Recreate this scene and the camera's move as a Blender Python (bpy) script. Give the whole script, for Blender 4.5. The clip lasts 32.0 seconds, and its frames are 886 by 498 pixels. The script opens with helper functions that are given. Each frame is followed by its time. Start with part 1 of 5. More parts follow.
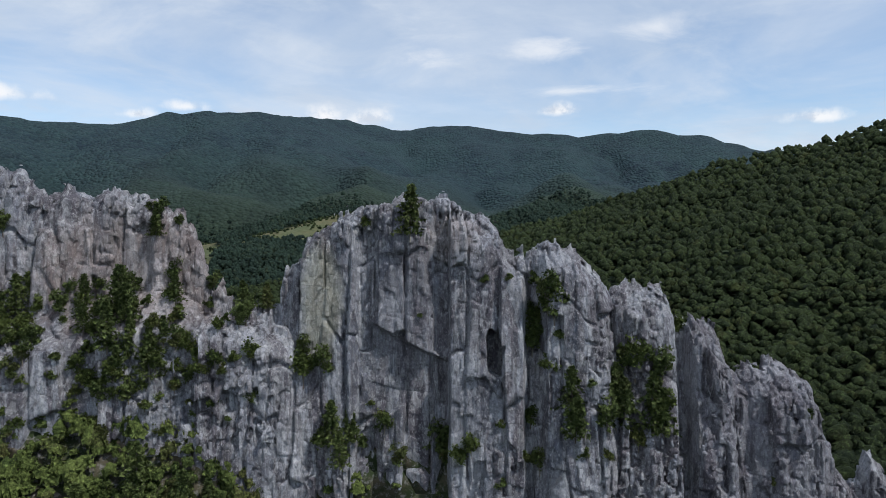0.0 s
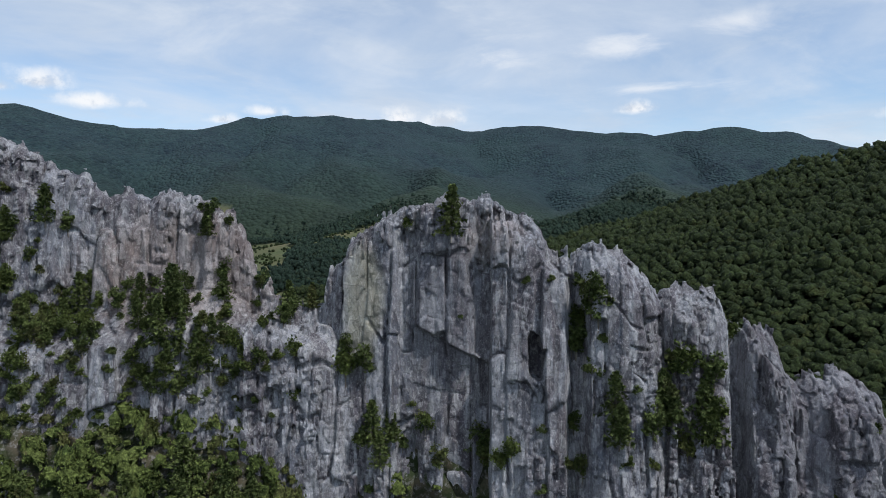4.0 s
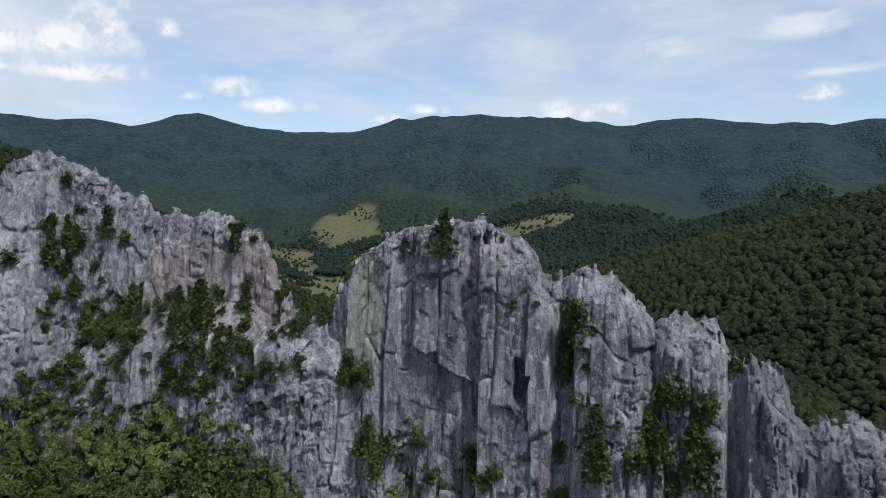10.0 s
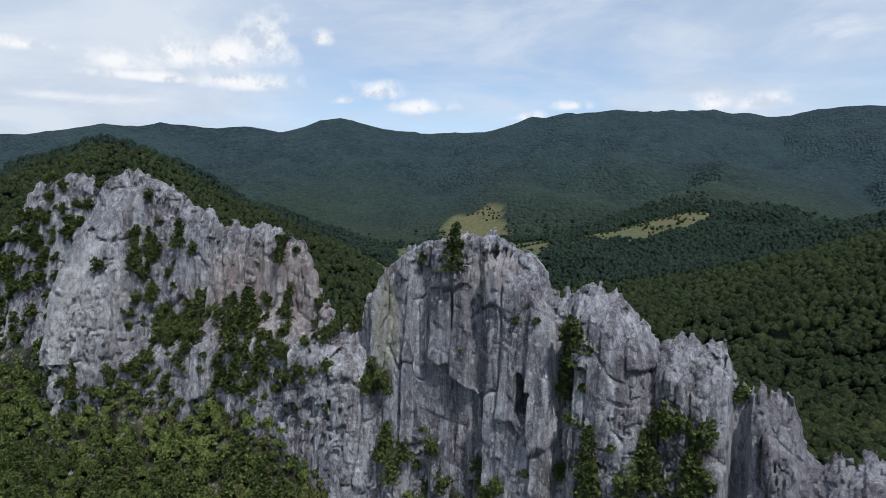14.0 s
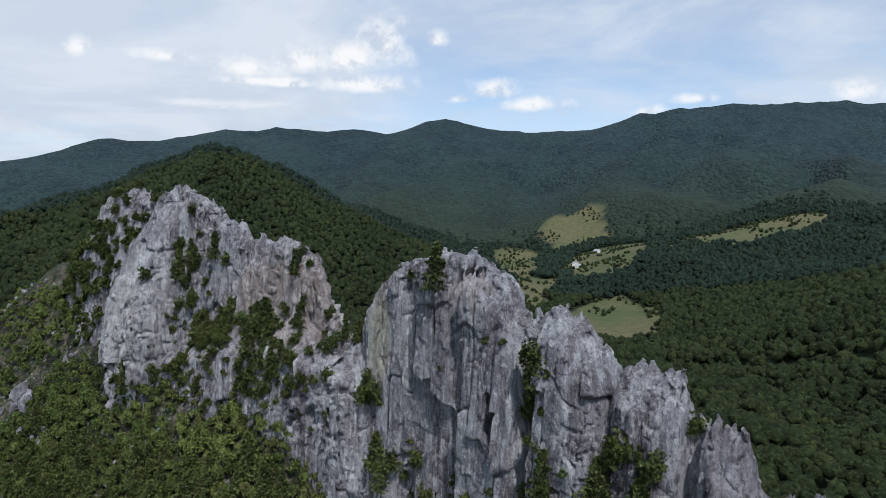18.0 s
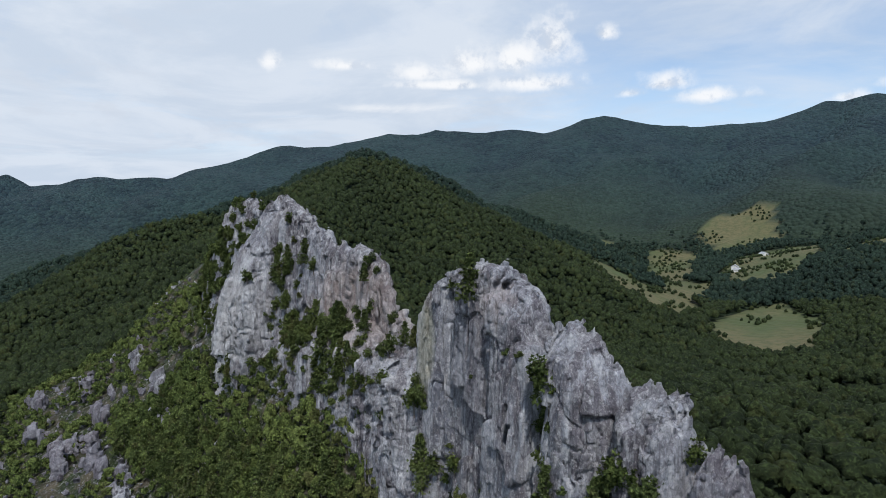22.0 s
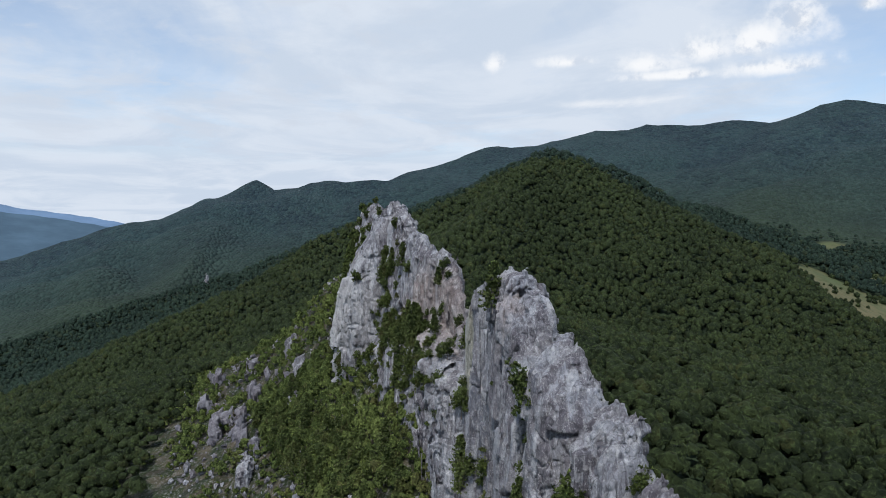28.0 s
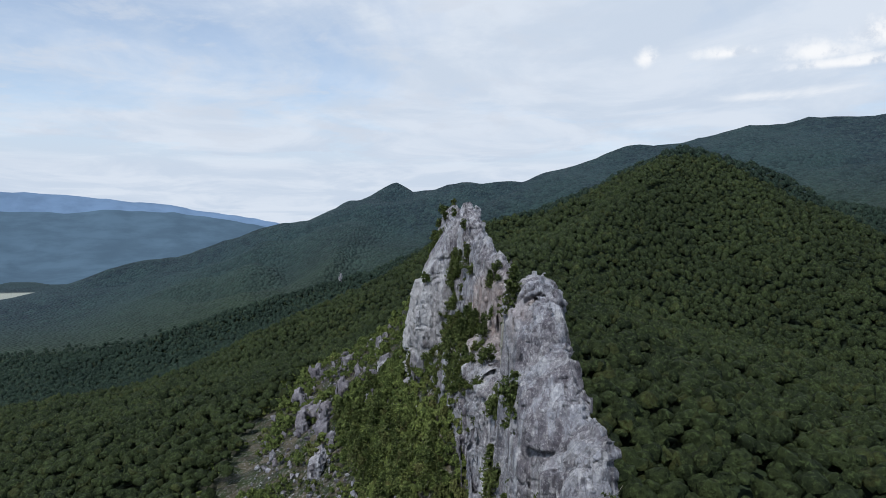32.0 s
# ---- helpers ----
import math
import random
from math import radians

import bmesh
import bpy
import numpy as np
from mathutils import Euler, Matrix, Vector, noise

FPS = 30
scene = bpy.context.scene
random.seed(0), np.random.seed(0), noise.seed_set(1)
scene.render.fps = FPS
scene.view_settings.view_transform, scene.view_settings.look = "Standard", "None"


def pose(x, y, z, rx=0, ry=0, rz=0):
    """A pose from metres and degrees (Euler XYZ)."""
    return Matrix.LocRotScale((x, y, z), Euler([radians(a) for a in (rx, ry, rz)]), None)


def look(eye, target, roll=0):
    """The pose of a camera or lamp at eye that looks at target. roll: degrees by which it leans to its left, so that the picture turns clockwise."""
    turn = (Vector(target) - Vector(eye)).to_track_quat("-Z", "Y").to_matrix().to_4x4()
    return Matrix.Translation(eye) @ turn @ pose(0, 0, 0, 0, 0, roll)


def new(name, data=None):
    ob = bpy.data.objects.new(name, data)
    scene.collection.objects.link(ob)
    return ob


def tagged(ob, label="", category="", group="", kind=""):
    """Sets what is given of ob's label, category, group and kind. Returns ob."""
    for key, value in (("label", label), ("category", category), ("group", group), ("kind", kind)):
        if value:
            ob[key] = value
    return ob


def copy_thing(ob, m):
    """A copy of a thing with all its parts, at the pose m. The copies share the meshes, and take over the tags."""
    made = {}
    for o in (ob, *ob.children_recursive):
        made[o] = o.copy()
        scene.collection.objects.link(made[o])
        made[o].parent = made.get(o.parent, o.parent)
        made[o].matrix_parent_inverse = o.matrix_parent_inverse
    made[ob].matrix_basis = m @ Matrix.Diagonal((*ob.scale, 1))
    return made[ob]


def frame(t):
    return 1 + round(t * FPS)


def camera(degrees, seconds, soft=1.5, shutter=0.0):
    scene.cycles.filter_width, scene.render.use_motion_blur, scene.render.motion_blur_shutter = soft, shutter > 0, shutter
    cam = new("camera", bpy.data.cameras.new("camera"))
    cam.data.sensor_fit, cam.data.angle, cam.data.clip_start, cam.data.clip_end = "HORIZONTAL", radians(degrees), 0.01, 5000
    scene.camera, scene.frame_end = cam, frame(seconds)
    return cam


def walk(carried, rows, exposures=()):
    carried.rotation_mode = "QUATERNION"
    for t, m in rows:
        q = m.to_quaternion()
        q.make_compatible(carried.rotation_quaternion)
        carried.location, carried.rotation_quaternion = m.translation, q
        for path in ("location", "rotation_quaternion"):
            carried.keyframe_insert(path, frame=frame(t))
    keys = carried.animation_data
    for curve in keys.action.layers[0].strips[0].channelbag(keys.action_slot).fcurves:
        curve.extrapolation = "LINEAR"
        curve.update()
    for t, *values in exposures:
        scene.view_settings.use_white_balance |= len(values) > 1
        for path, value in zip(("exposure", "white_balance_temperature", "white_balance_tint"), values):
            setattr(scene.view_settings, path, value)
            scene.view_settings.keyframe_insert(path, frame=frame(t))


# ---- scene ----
cam = camera(66.4, 32.0, soft=0.6)
METRES, EYE, TILT, LEAN, TURN = 200.0, 300.0, -3.5, -4.5, 0.0
ROWS = [
    (0.0, 0.0, 0.0, 0.0, 0.13, 1.63, 4.56),
    (0.5, -0.0008, 0.0022, 0.0009, 1.98, 1.72, 4.51),
    (1.0, 0.0003, 0.0034, 0.0003, 2.76, 1.86, 4.46),
    (1.5, 0.0021, 0.0043, -0.0001, 3.09, 1.91, 4.42),
    (2.0, 0.0049, 0.0053, -0.0008, 4.0, 2.0, 4.38),
    (2.5, 0.0085, 0.006, -0.0022, 4.88, 2.12, 4.31),
    (3.0, 0.0151, 0.0067, -0.0033, 5.21, 2.17, 4.29),
    (3.5, 0.023, 0.0077, -0.0035, 5.51, 2.17, 4.25),
    (5.5, 0.0675, 0.0132, 0.0026, 9.79, 2.24, 3.8),
    (6.0, 0.0806, 0.0149, 0.0038, 10.58, 2.26, 3.72),
    (6.5, 0.0947, 0.0169, 0.0053, 11.66, 2.32, 3.61),
    (7.0, 0.11, 0.0195, 0.0084, 12.98, 2.26, 3.56),
    (7.5, 0.125, 0.0224, 0.0107, 14.23, 2.25, 3.43),
    (8.0, 0.139, 0.0243, 0.0095, 15.31, 2.5, 3.26),
    (8.5, 0.1542, 0.0273, 0.0108, 16.41, 2.55, 3.16),
    (9.0, 0.1701, 0.0306, 0.0127, 17.42, 2.53, 3.1),
    (9.5, 0.1852, 0.0338, 0.0131, 18.33, 2.61, 2.99),
    (10.0, 0.201, 0.0377, 0.014, 19.48, 2.64, 2.9),
    (10.5, 0.2171, 0.0421, 0.0147, 20.78, 2.72, 2.77),
    (11.0, 0.2331, 0.0467, 0.0162, 22.0, 2.73, 2.68),
    (11.5, 0.2489, 0.0511, 0.0169, 23.17, 2.79, 2.54),
    (12.0, 0.2656, 0.0567, 0.0188, 24.96, 2.8, 2.46),
    (12.5, 0.2822, 0.0626, 0.0203, 26.79, 2.84, 2.33),
    (13.0, 0.2987, 0.069, 0.0217, 28.59, 2.9, 2.18),
    (13.5, 0.315, 0.0754, 0.023, 30.33, 2.94, 2.0),
    (14.0, 0.3315, 0.0827, 0.0247, 31.39, 2.96, 1.91),
    (14.5, 0.3477, 0.0903, 0.0262, 32.32, 2.98, 1.8),
    (15.0, 0.3638, 0.0981, 0.0281, 33.89, 3.0, 1.67),
    (15.5, 0.3786, 0.1059, 0.0301, 35.52, 3.01, 1.53),
    (17.5, 0.4418, 0.1402, 0.0398, 39.56, 3.05, 1.03),
    (18.0, 0.4569, 0.1504, 0.0427, 40.87, 3.03, 0.93),
    (18.5, 0.4718, 0.1608, 0.0454, 42.89, 3.06, 0.77),
    (19.0, 0.4865, 0.1718, 0.0478, 44.79, 3.08, 0.6),
    (19.5, 0.5008, 0.1829, 0.0494, 46.0, 3.09, 0.47),
    (20.0, 0.515, 0.1945, 0.0506, 47.77, 3.09, 0.34),
    (20.5, 0.5289, 0.2062, 0.0516, 49.56, 3.07, 0.18),
    (21.0, 0.5423, 0.2184, 0.0524, 51.33, 3.06, 0.02),
    (21.5, 0.5554, 0.2314, 0.0534, 53.05, 3.04, -0.12),
    (22.0, 0.5683, 0.2442, 0.0544, 54.78, 3.01, -0.29),
    (22.5, 0.5806, 0.2582, 0.0555, 56.52, 2.97, -0.42),
    (23.0, 0.5926, 0.2721, 0.0567, 58.24, 2.93, -0.56),
    (23.5, 0.6043, 0.2862, 0.0579, 59.92, 2.9, -0.73),
    (24.0, 0.6155, 0.3009, 0.0591, 61.11, 2.88, -0.84),
    (24.5, 0.6265, 0.3158, 0.0603, 61.63, 2.86, -0.92),
    (26.5, 0.6642, 0.3783, 0.065, 67.87, 2.67, -1.48),
    (27.0, 0.6728, 0.3943, 0.0662, 69.58, 2.6, -1.61),
    (27.5, 0.6796, 0.4108, 0.0673, 71.31, 2.54, -1.74),
    (28.0, 0.6851, 0.4276, 0.0684, 73.2, 2.48, -1.89),
    (28.5, 0.6893, 0.4446, 0.0696, 75.18, 2.4, -2.04),
    (29.0, 0.6916, 0.4625, 0.0708, 77.04, 2.33, -2.18),
    (29.5, 0.6935, 0.48, 0.0719, 78.08, 2.31, -2.3),
    (30.0, 0.6945, 0.4976, 0.0731, 78.87, 2.3, -2.4),
    (30.5, 0.6948, 0.5152, 0.0742, 79.96, 2.27, -2.5),
    (31.0, 0.695, 0.5327, 0.0753, 81.21, 2.24, -2.62),
    (31.5, 0.6945, 0.5504, 0.0763, 83.25, 2.15, -2.76),
    (32.0, 0.6932, 0.5682, 0.0771, 85.41, 2.05, -2.94),
]
walk(cam, [(t, pose(0, 0, EYE, TILT, LEAN, TURN) @ pose(METRES * x, METRES * y, METRES * z, 90 + pitch, roll, yaw)) for t, x, y, z, yaw, pitch, roll in ROWS])


# ---- world and sun ----
SUN_HEIGHT, SUN_SIDE = 55.0, 122.0        # degrees above the horizon; degrees from +y towards +x
world = bpy.data.worlds.new("sky")
scene.world = world
world.use_nodes = True
wt = world.node_tree
wt.nodes.clear()


def wnode(kind, **values):
    n = wt.nodes.new(kind)
    for key, value in values.items():
        n.inputs[key.replace("_", " ")].default_value = value
    return n


def wmath(op, a, b=None, clamp=False):
    n = wt.nodes.new("ShaderNodeMath")
    n.operation, n.use_clamp = op, clamp
    for slot, v in ((0, a), (1, b)):
        if v is None:
            continue
        if isinstance(v, (int, float)):
            n.inputs[slot].default_value = v
        else:
            wt.links.new(v, n.inputs[slot])
    return n.outputs[0]


def wramp(value, lo, hi, to_lo=0.0, to_hi=1.0):
    n = wt.nodes.new("ShaderNodeMapRange")
    n.interpolation_type = "SMOOTHSTEP"
    wt.links.new(value, n.inputs[0])
    for i, v in enumerate((lo, hi, to_lo, to_hi)):
        n.inputs[i + 1].default_value = v
    return n.outputs[0]


def wmix(fac, a, b):
    n = wt.nodes.new("ShaderNodeMix")
    n.data_type = "RGBA"
    wt.links.new(fac, n.inputs[0])
    for slot, v in ((6, a), (7, b)):
        if isinstance(v, tuple):
            n.inputs[slot].default_value = v
        else:
            wt.links.new(v, n.inputs[slot])
    return n.outputs[2]


sky = wt.nodes.new("ShaderNodeTexSky")
sky.sky_type, sky.sun_disc = "NISHITA", False
sky.sun_elevation, sky.sun_rotation = radians(SUN_HEIGHT), radians(SUN_SIDE)
sky.altitude, sky.air_density, sky.dust_density, sky.ozone_density = 700, 1.0, 0.5, 2.0
where = wt.nodes.new("ShaderNodeTexCoord").outputs["Generated"]
split = wt.nodes.new("ShaderNodeSeparateXYZ")
wt.links.new(where, split.inputs[0])
dx, dy, dz = split.outputs
# thin high cloud: noise on a flat layer seen in perspective
lift = wmath("ADD", wmath("MAXIMUM", dz, 0.0), 0.11)
flat = wt.nodes.new("ShaderNodeCombineXYZ")
wt.links.new(wmath("DIVIDE", dx, lift), flat.inputs[0])
wt.links.new(wmath("DIVIDE", dy, lift), flat.inputs[1])


def wnoise(vector, scale, detail, rough, warp=0.0):
    n = wnode("ShaderNodeTexNoise", Scale=scale, Detail=detail, Roughness=rough, Distortion=warp)
    wt.links.new(vector, n.inputs["Vector"])
    return n.outputs[0]


veil = wramp(wnoise(flat.outputs[0], 0.55, 7, 0.58, 0.6), 0.28, 0.66)
wisps = wramp(wnoise(flat.outputs[0], 1.5, 9, 0.62, 0.9), 0.45, 0.70)
low = wramp(dz, 0.0, 0.20, 0.92, 0.0)
cover = wmath("MAXIMUM", wmath("ADD", wmath("MULTIPLY", veil, 0.78), wmath("MULTIPLY", wisps, 0.25), True), low)
VEIL = (6.2, 6.85, 7.8, 1)
DUSK = (5.3, 6.1, 7.25, 1)
PUFF = (8.6, 8.7, 8.9, 1)
GREY = (5.7, 6.25, 7.15, 1)
clear = wt.nodes.new("ShaderNodeVectorMath")
clear.operation = "SCALE"
clear.inputs["Scale"].default_value = 1.35
wt.links.new(sky.outputs[0], clear.inputs[0])
thicker = wramp(wmath("ARCTAN2", wmath("MULTIPLY", dx, -1.0), dy), 0.1, 1.4, 0.0, 0.35)
cover = wmath("ADD", cover, thicker, True)
tone = wramp(wnoise(flat.outputs[0], 1.1, 9, 0.6, 0.5), 0.40, 0.62)
colour = wmix(cover, clear.outputs[0], wmix(tone, DUSK, VEIL))
# heaps of cloud over the far ridge: (turn from +y towards -x, height, half width, half height), in degrees
HEAPS = [(45.6, 13.9, 2.6, 2.2), (48.6, 13.0, 3.4, 1.5), (52.0, 12.5, 3.4, 1.2), (56.3, 11.8, 2.6, 1.0), (47.5, 10.9, 4.2, 0.8), (54.5, 10.9, 4.0, 0.5), (36.6, 10.5, 2.1, 1.0), (33.4, 9.4, 2.6, 0.7),
         (39.4, 9.9, 1.6, 0.6), (68.9, 12.4, 1.1, 1.0), (62.6, 12.3, 2.4, 0.6), (20.3, 9.4, 1.4, 0.6), (9.6, 9.2, 1.5, 1.0), (6.2, 8.9, 1.6, 0.9), (-9.9, 9.5, 1.8, 0.6), (-29.0, 8.0, 1.8, 0.6),
         (41.5, 14.6, 1.2, 0.8), (24.0, 8.6, 1.2, 0.5)]
turn = wmath("ARCTAN2", wmath("MULTIPLY", dx, -1.0), dy)
rise = wmath("ARCSINE", dz)
above = wt.nodes.new("ShaderNodeVectorMath")
above.operation = "ADD"
above.inputs[1].default_value = (0.008, 0.0, 0.014)
wt.links.new(where, above.inputs[0])
ragged, ragged_above = wnoise(where, 19.0, 9, 0.6), wnoise(above.outputs[0], 19.0, 9, 0.6)
heap = None
for side, up, wide, tall in HEAPS:
    wide, tall = wide * 1.15, tall * 1.1
    a = wmath("DIVIDE", wmath("SUBTRACT", turn, radians(side)), radians(wide))
    b = wmath("DIVIDE", wmath("SUBTRACT", rise, radians(up)), radians(tall))
    below = wmath("MINIMUM", b, 0.0)
    b = wmath("ADD", wmath("MAXIMUM", b, 0.0), wmath("MULTIPLY", below, 1.7))
    far = wmath("SQRT", wmath("ADD", wmath("MULTIPLY", a, a), wmath("MULTIPLY", b, b)))
    body = wmath("SUBTRACT", 1.1, far)
    heap = body if heap is None else wmath("MAXIMUM", heap, body)
shape = wmath("ADD", heap, wmath("MULTIPLY", wmath("SUBTRACT", ragged, 0.5), 2.7))
relief = wramp(wmath("ADD", wmath("SUBTRACT", ragged, ragged_above), wmath("MULTIPLY", wmath("SUBTRACT", heap, 0.5), -0.05)), -0.13, 0.03)
colour = wmix(wramp(shape, -0.15, 1.1, 0.0, 0.9), colour, wmix(relief, GREY, PUFF))
# torn thin scraps of cloud high up
scraps = None
for side, up, wide, tall in ((1.0, 14.2, 4.4, 1.5), (-8.9, 14.3, 4.6, 1.2), (-17.5, 15.6, 4.5, 1.4), (-12.0, 11.0, 7.0, 0.7), (60.0, 9.0, 8.0, 0.6)):
    a = wmath("DIVIDE", wmath("SUBTRACT", turn, radians(side)), radians(wide))
    b = wmath("DIVIDE", wmath("SUBTRACT", rise, radians(up)), radians(tall))
    body = wmath("SUBTRACT", 1.0, wmath("SQRT", wmath("ADD", wmath("MULTIPLY", a, a), wmath("MULTIPLY", b, b))))
    scraps = body if scraps is None else wmath("MAXIMUM", scraps, body)
torn = wmath("ADD", scraps, wmath("MULTIPLY", wmath("SUBTRACT", wnoise(flat.outputs[0], 2.2, 9, 0.62, 0.5), 0.5), 3.0))
colour = wmix(wramp(torn, 0.1, 1.2, 0.0, 0.6), colour, PUFF)
# grey ragged flakes under the veil, to the west of the heaps
flakes = wmath("MULTIPLY", wramp(wnoise(flat.outputs[0], 2.6, 9, 0.62, 0.3), 0.50, 0.66), wramp(turn, 1.1, 1.45, 0.0, 0.55))
colour = wmix(wmath("MULTIPLY", flakes, wramp(dz, 0.05, 0.13)), colour, GREY)
back = wnode("ShaderNodeBackground", Strength=0.112)
wt.links.new(colour, back.inputs[0])
out = wt.nodes.new("ShaderNodeOutputWorld")
wt.links.new(back.outputs[0], out.inputs[0])

sun = new("sun", bpy.data.lights.new("sun", "SUN"))
sun.data.energy, sun.data.angle, sun.data.color = 3.1, radians(1.5), (1.0, 0.975, 0.945)
sun_way = Vector((math.sin(radians(SUN_SIDE)) * math.cos(radians(SUN_HEIGHT)), math.cos(radians(SUN_SIDE)) * math.cos(radians(SUN_HEIGHT)), math.sin(radians(SUN_HEIGHT))))
sun.matrix_world = look(Vector((0, 0, 900)) + sun_way * 500, (0, 0, 900))


# ---- materials ----
def shader(name, rough=0.8, gloss=0.3):
    m = bpy.data.materials.new(name)
    m.use_nodes = True
    nt = m.node_tree
    b = nt.nodes["Principled BSDF"]
    b.inputs["Roughness"].default_value = rough
    b.inputs["Specular IOR Level"].default_value = gloss
    return m, nt, b


def tex(nt, kind, scale, vector=None, stretch=None, **more):
    n = nt.nodes.new(kind)
    n.inputs["Scale"].default_value = scale
    for key, value in more.items():
        n.inputs[key].default_value = value
    if vector is None:
        vector = nt.nodes.new("ShaderNodeNewGeometry").outputs["Position"]
    if stretch:
        mp = nt.nodes.new("ShaderNodeMapping")
        mp.inputs["Scale"].default_value = stretch
        nt.links.new(vector, mp.inputs[0])
        vector = mp.outputs[0]
    nt.links.new(vector, n.inputs["Vector"])
    return n


def band(nt, value, lo, hi, to_lo=0.0, to_hi=1.0):
    n = nt.nodes.new("ShaderNodeMapRange")
    n.interpolation_type = "SMOOTHSTEP"
    nt.links.new(value, n.inputs[0])
    for i, v in enumerate((lo, hi, to_lo, to_hi)):
        n.inputs[i + 1].default_value = v
    return n.outputs[0]


def blend(nt, fac, a, b, mode="MIX"):
    n = nt.nodes.new("ShaderNodeMix")
    n.data_type, n.blend_type = "RGBA", mode
    for slot, v in ((0, fac), (6, a), (7, b)):
        if isinstance(v, (int, float, tuple)):
            n.inputs[slot].default_value = v if isinstance(v, (int, float)) else (*v, 1)
        else:
            nt.links.new(v, n.inputs[slot])
    return n.outputs[2]


def times(nt, a, b):
    n = nt.nodes.new("ShaderNodeMath")
    n.operation = "MULTIPLY"
    for slot, v in ((0, a), (1, b)):
        if isinstance(v, (int, float)):
            n.inputs[slot].default_value = v
        else:
            nt.links.new(v, n.inputs[slot])
    return n.outputs[0]


def spot(nt, centre, radii, soft=0.5):
    """1 inside an ellipsoid of the world, 0 outside, with a ragged rim."""
    pos = nt.nodes.new("ShaderNodeNewGeometry").outputs["Position"]
    rag = tex(nt, "ShaderNodeTexNoise", 0.25, Detail=4)
    mp = nt.nodes.new("ShaderNodeMapping")
    mp.vector_type = "TEXTURE"
    mp.inputs["Location"].default_value, mp.inputs["Scale"].default_value = centre, radii
    nt.links.new(pos, mp.inputs[0])
    far = nt.nodes.new("ShaderNodeVectorMath")
    far.operation = "LENGTH"
    nt.links.new(mp.outputs[0], far.inputs[0])
    add = nt.nodes.new("ShaderNodeMath")
    nt.links.new(far.outputs["Value"], add.inputs[0])
    nt.links.new(rag.outputs[0], add.inputs[1])
    return band(nt, add.outputs[0], 1.5 - soft, 1.5 + soft, 1.0, 0.0)


def facets(nt, scale, stretch, warp):
    """Broken faces: each cell is a plane with a tilt and a tone of its own. Returns the height, the tone and the distance to the joint."""
    pos = nt.nodes.new("ShaderNodeNewGeometry").outputs["Position"]
    bend = tex(nt, "ShaderNodeTexNoise", scale * 0.7, pos, None, Detail=3)
    mp = nt.nodes.new("ShaderNodeMapping")
    mp.inputs["Scale"].default_value = [scale * v for v in stretch]
    add = nt.nodes.new("ShaderNodeVectorMath")
    add.operation = "MULTIPLY_ADD"
    add.inputs[1].default_value = (warp / scale,) * 3
    nt.links.new(bend.outputs["Color"], add.inputs[0])
    nt.links.new(pos, add.inputs[2])
    nt.links.new(add.outputs[0], mp.inputs[0])
    cell = nt.nodes.new("ShaderNodeTexVoronoi")
    second = nt.nodes.new("ShaderNodeTexVoronoi")
    second.feature = "F2"
    for node in (cell, second):
        node.distance = "CHEBYCHEV"
        node.inputs["Scale"].default_value = 1.0
        nt.links.new(mp.outputs[0], node.inputs["Vector"])
    joint = nt.nodes.new("ShaderNodeMath")
    joint.operation = "SUBTRACT"
    nt.links.new(second.outputs["Distance"], joint.inputs[0])
    nt.links.new(cell.outputs["Distance"], joint.inputs[1])
    away = nt.nodes.new("ShaderNodeVectorMath")
    away.operation = "SUBTRACT"
    nt.links.new(mp.outputs[0], away.inputs[0])
    nt.links.new(cell.outputs["Position"], away.inputs[1])
    lean = nt.nodes.new("ShaderNodeVectorMath")
    lean.operation = "SUBTRACT"
    nt.links.new(cell.outputs["Color"], lean.inputs[0])
    lean.inputs[1].default_value = (0.5, 0.5, 0.5)
    dot = nt.nodes.new("ShaderNodeVectorMath")
    dot.operation = "DOT_PRODUCT"
    nt.links.new(away.outputs[0], dot.inputs[0])
    nt.links.new(lean.outputs[0], dot.inputs[1])
    tone = nt.nodes.new("ShaderNodeSeparateColor")
    nt.links.new(cell.outputs["Color"], tone.inputs[0])
    return dot.outputs["Value"], tone.outputs[1], joint.outputs[0]


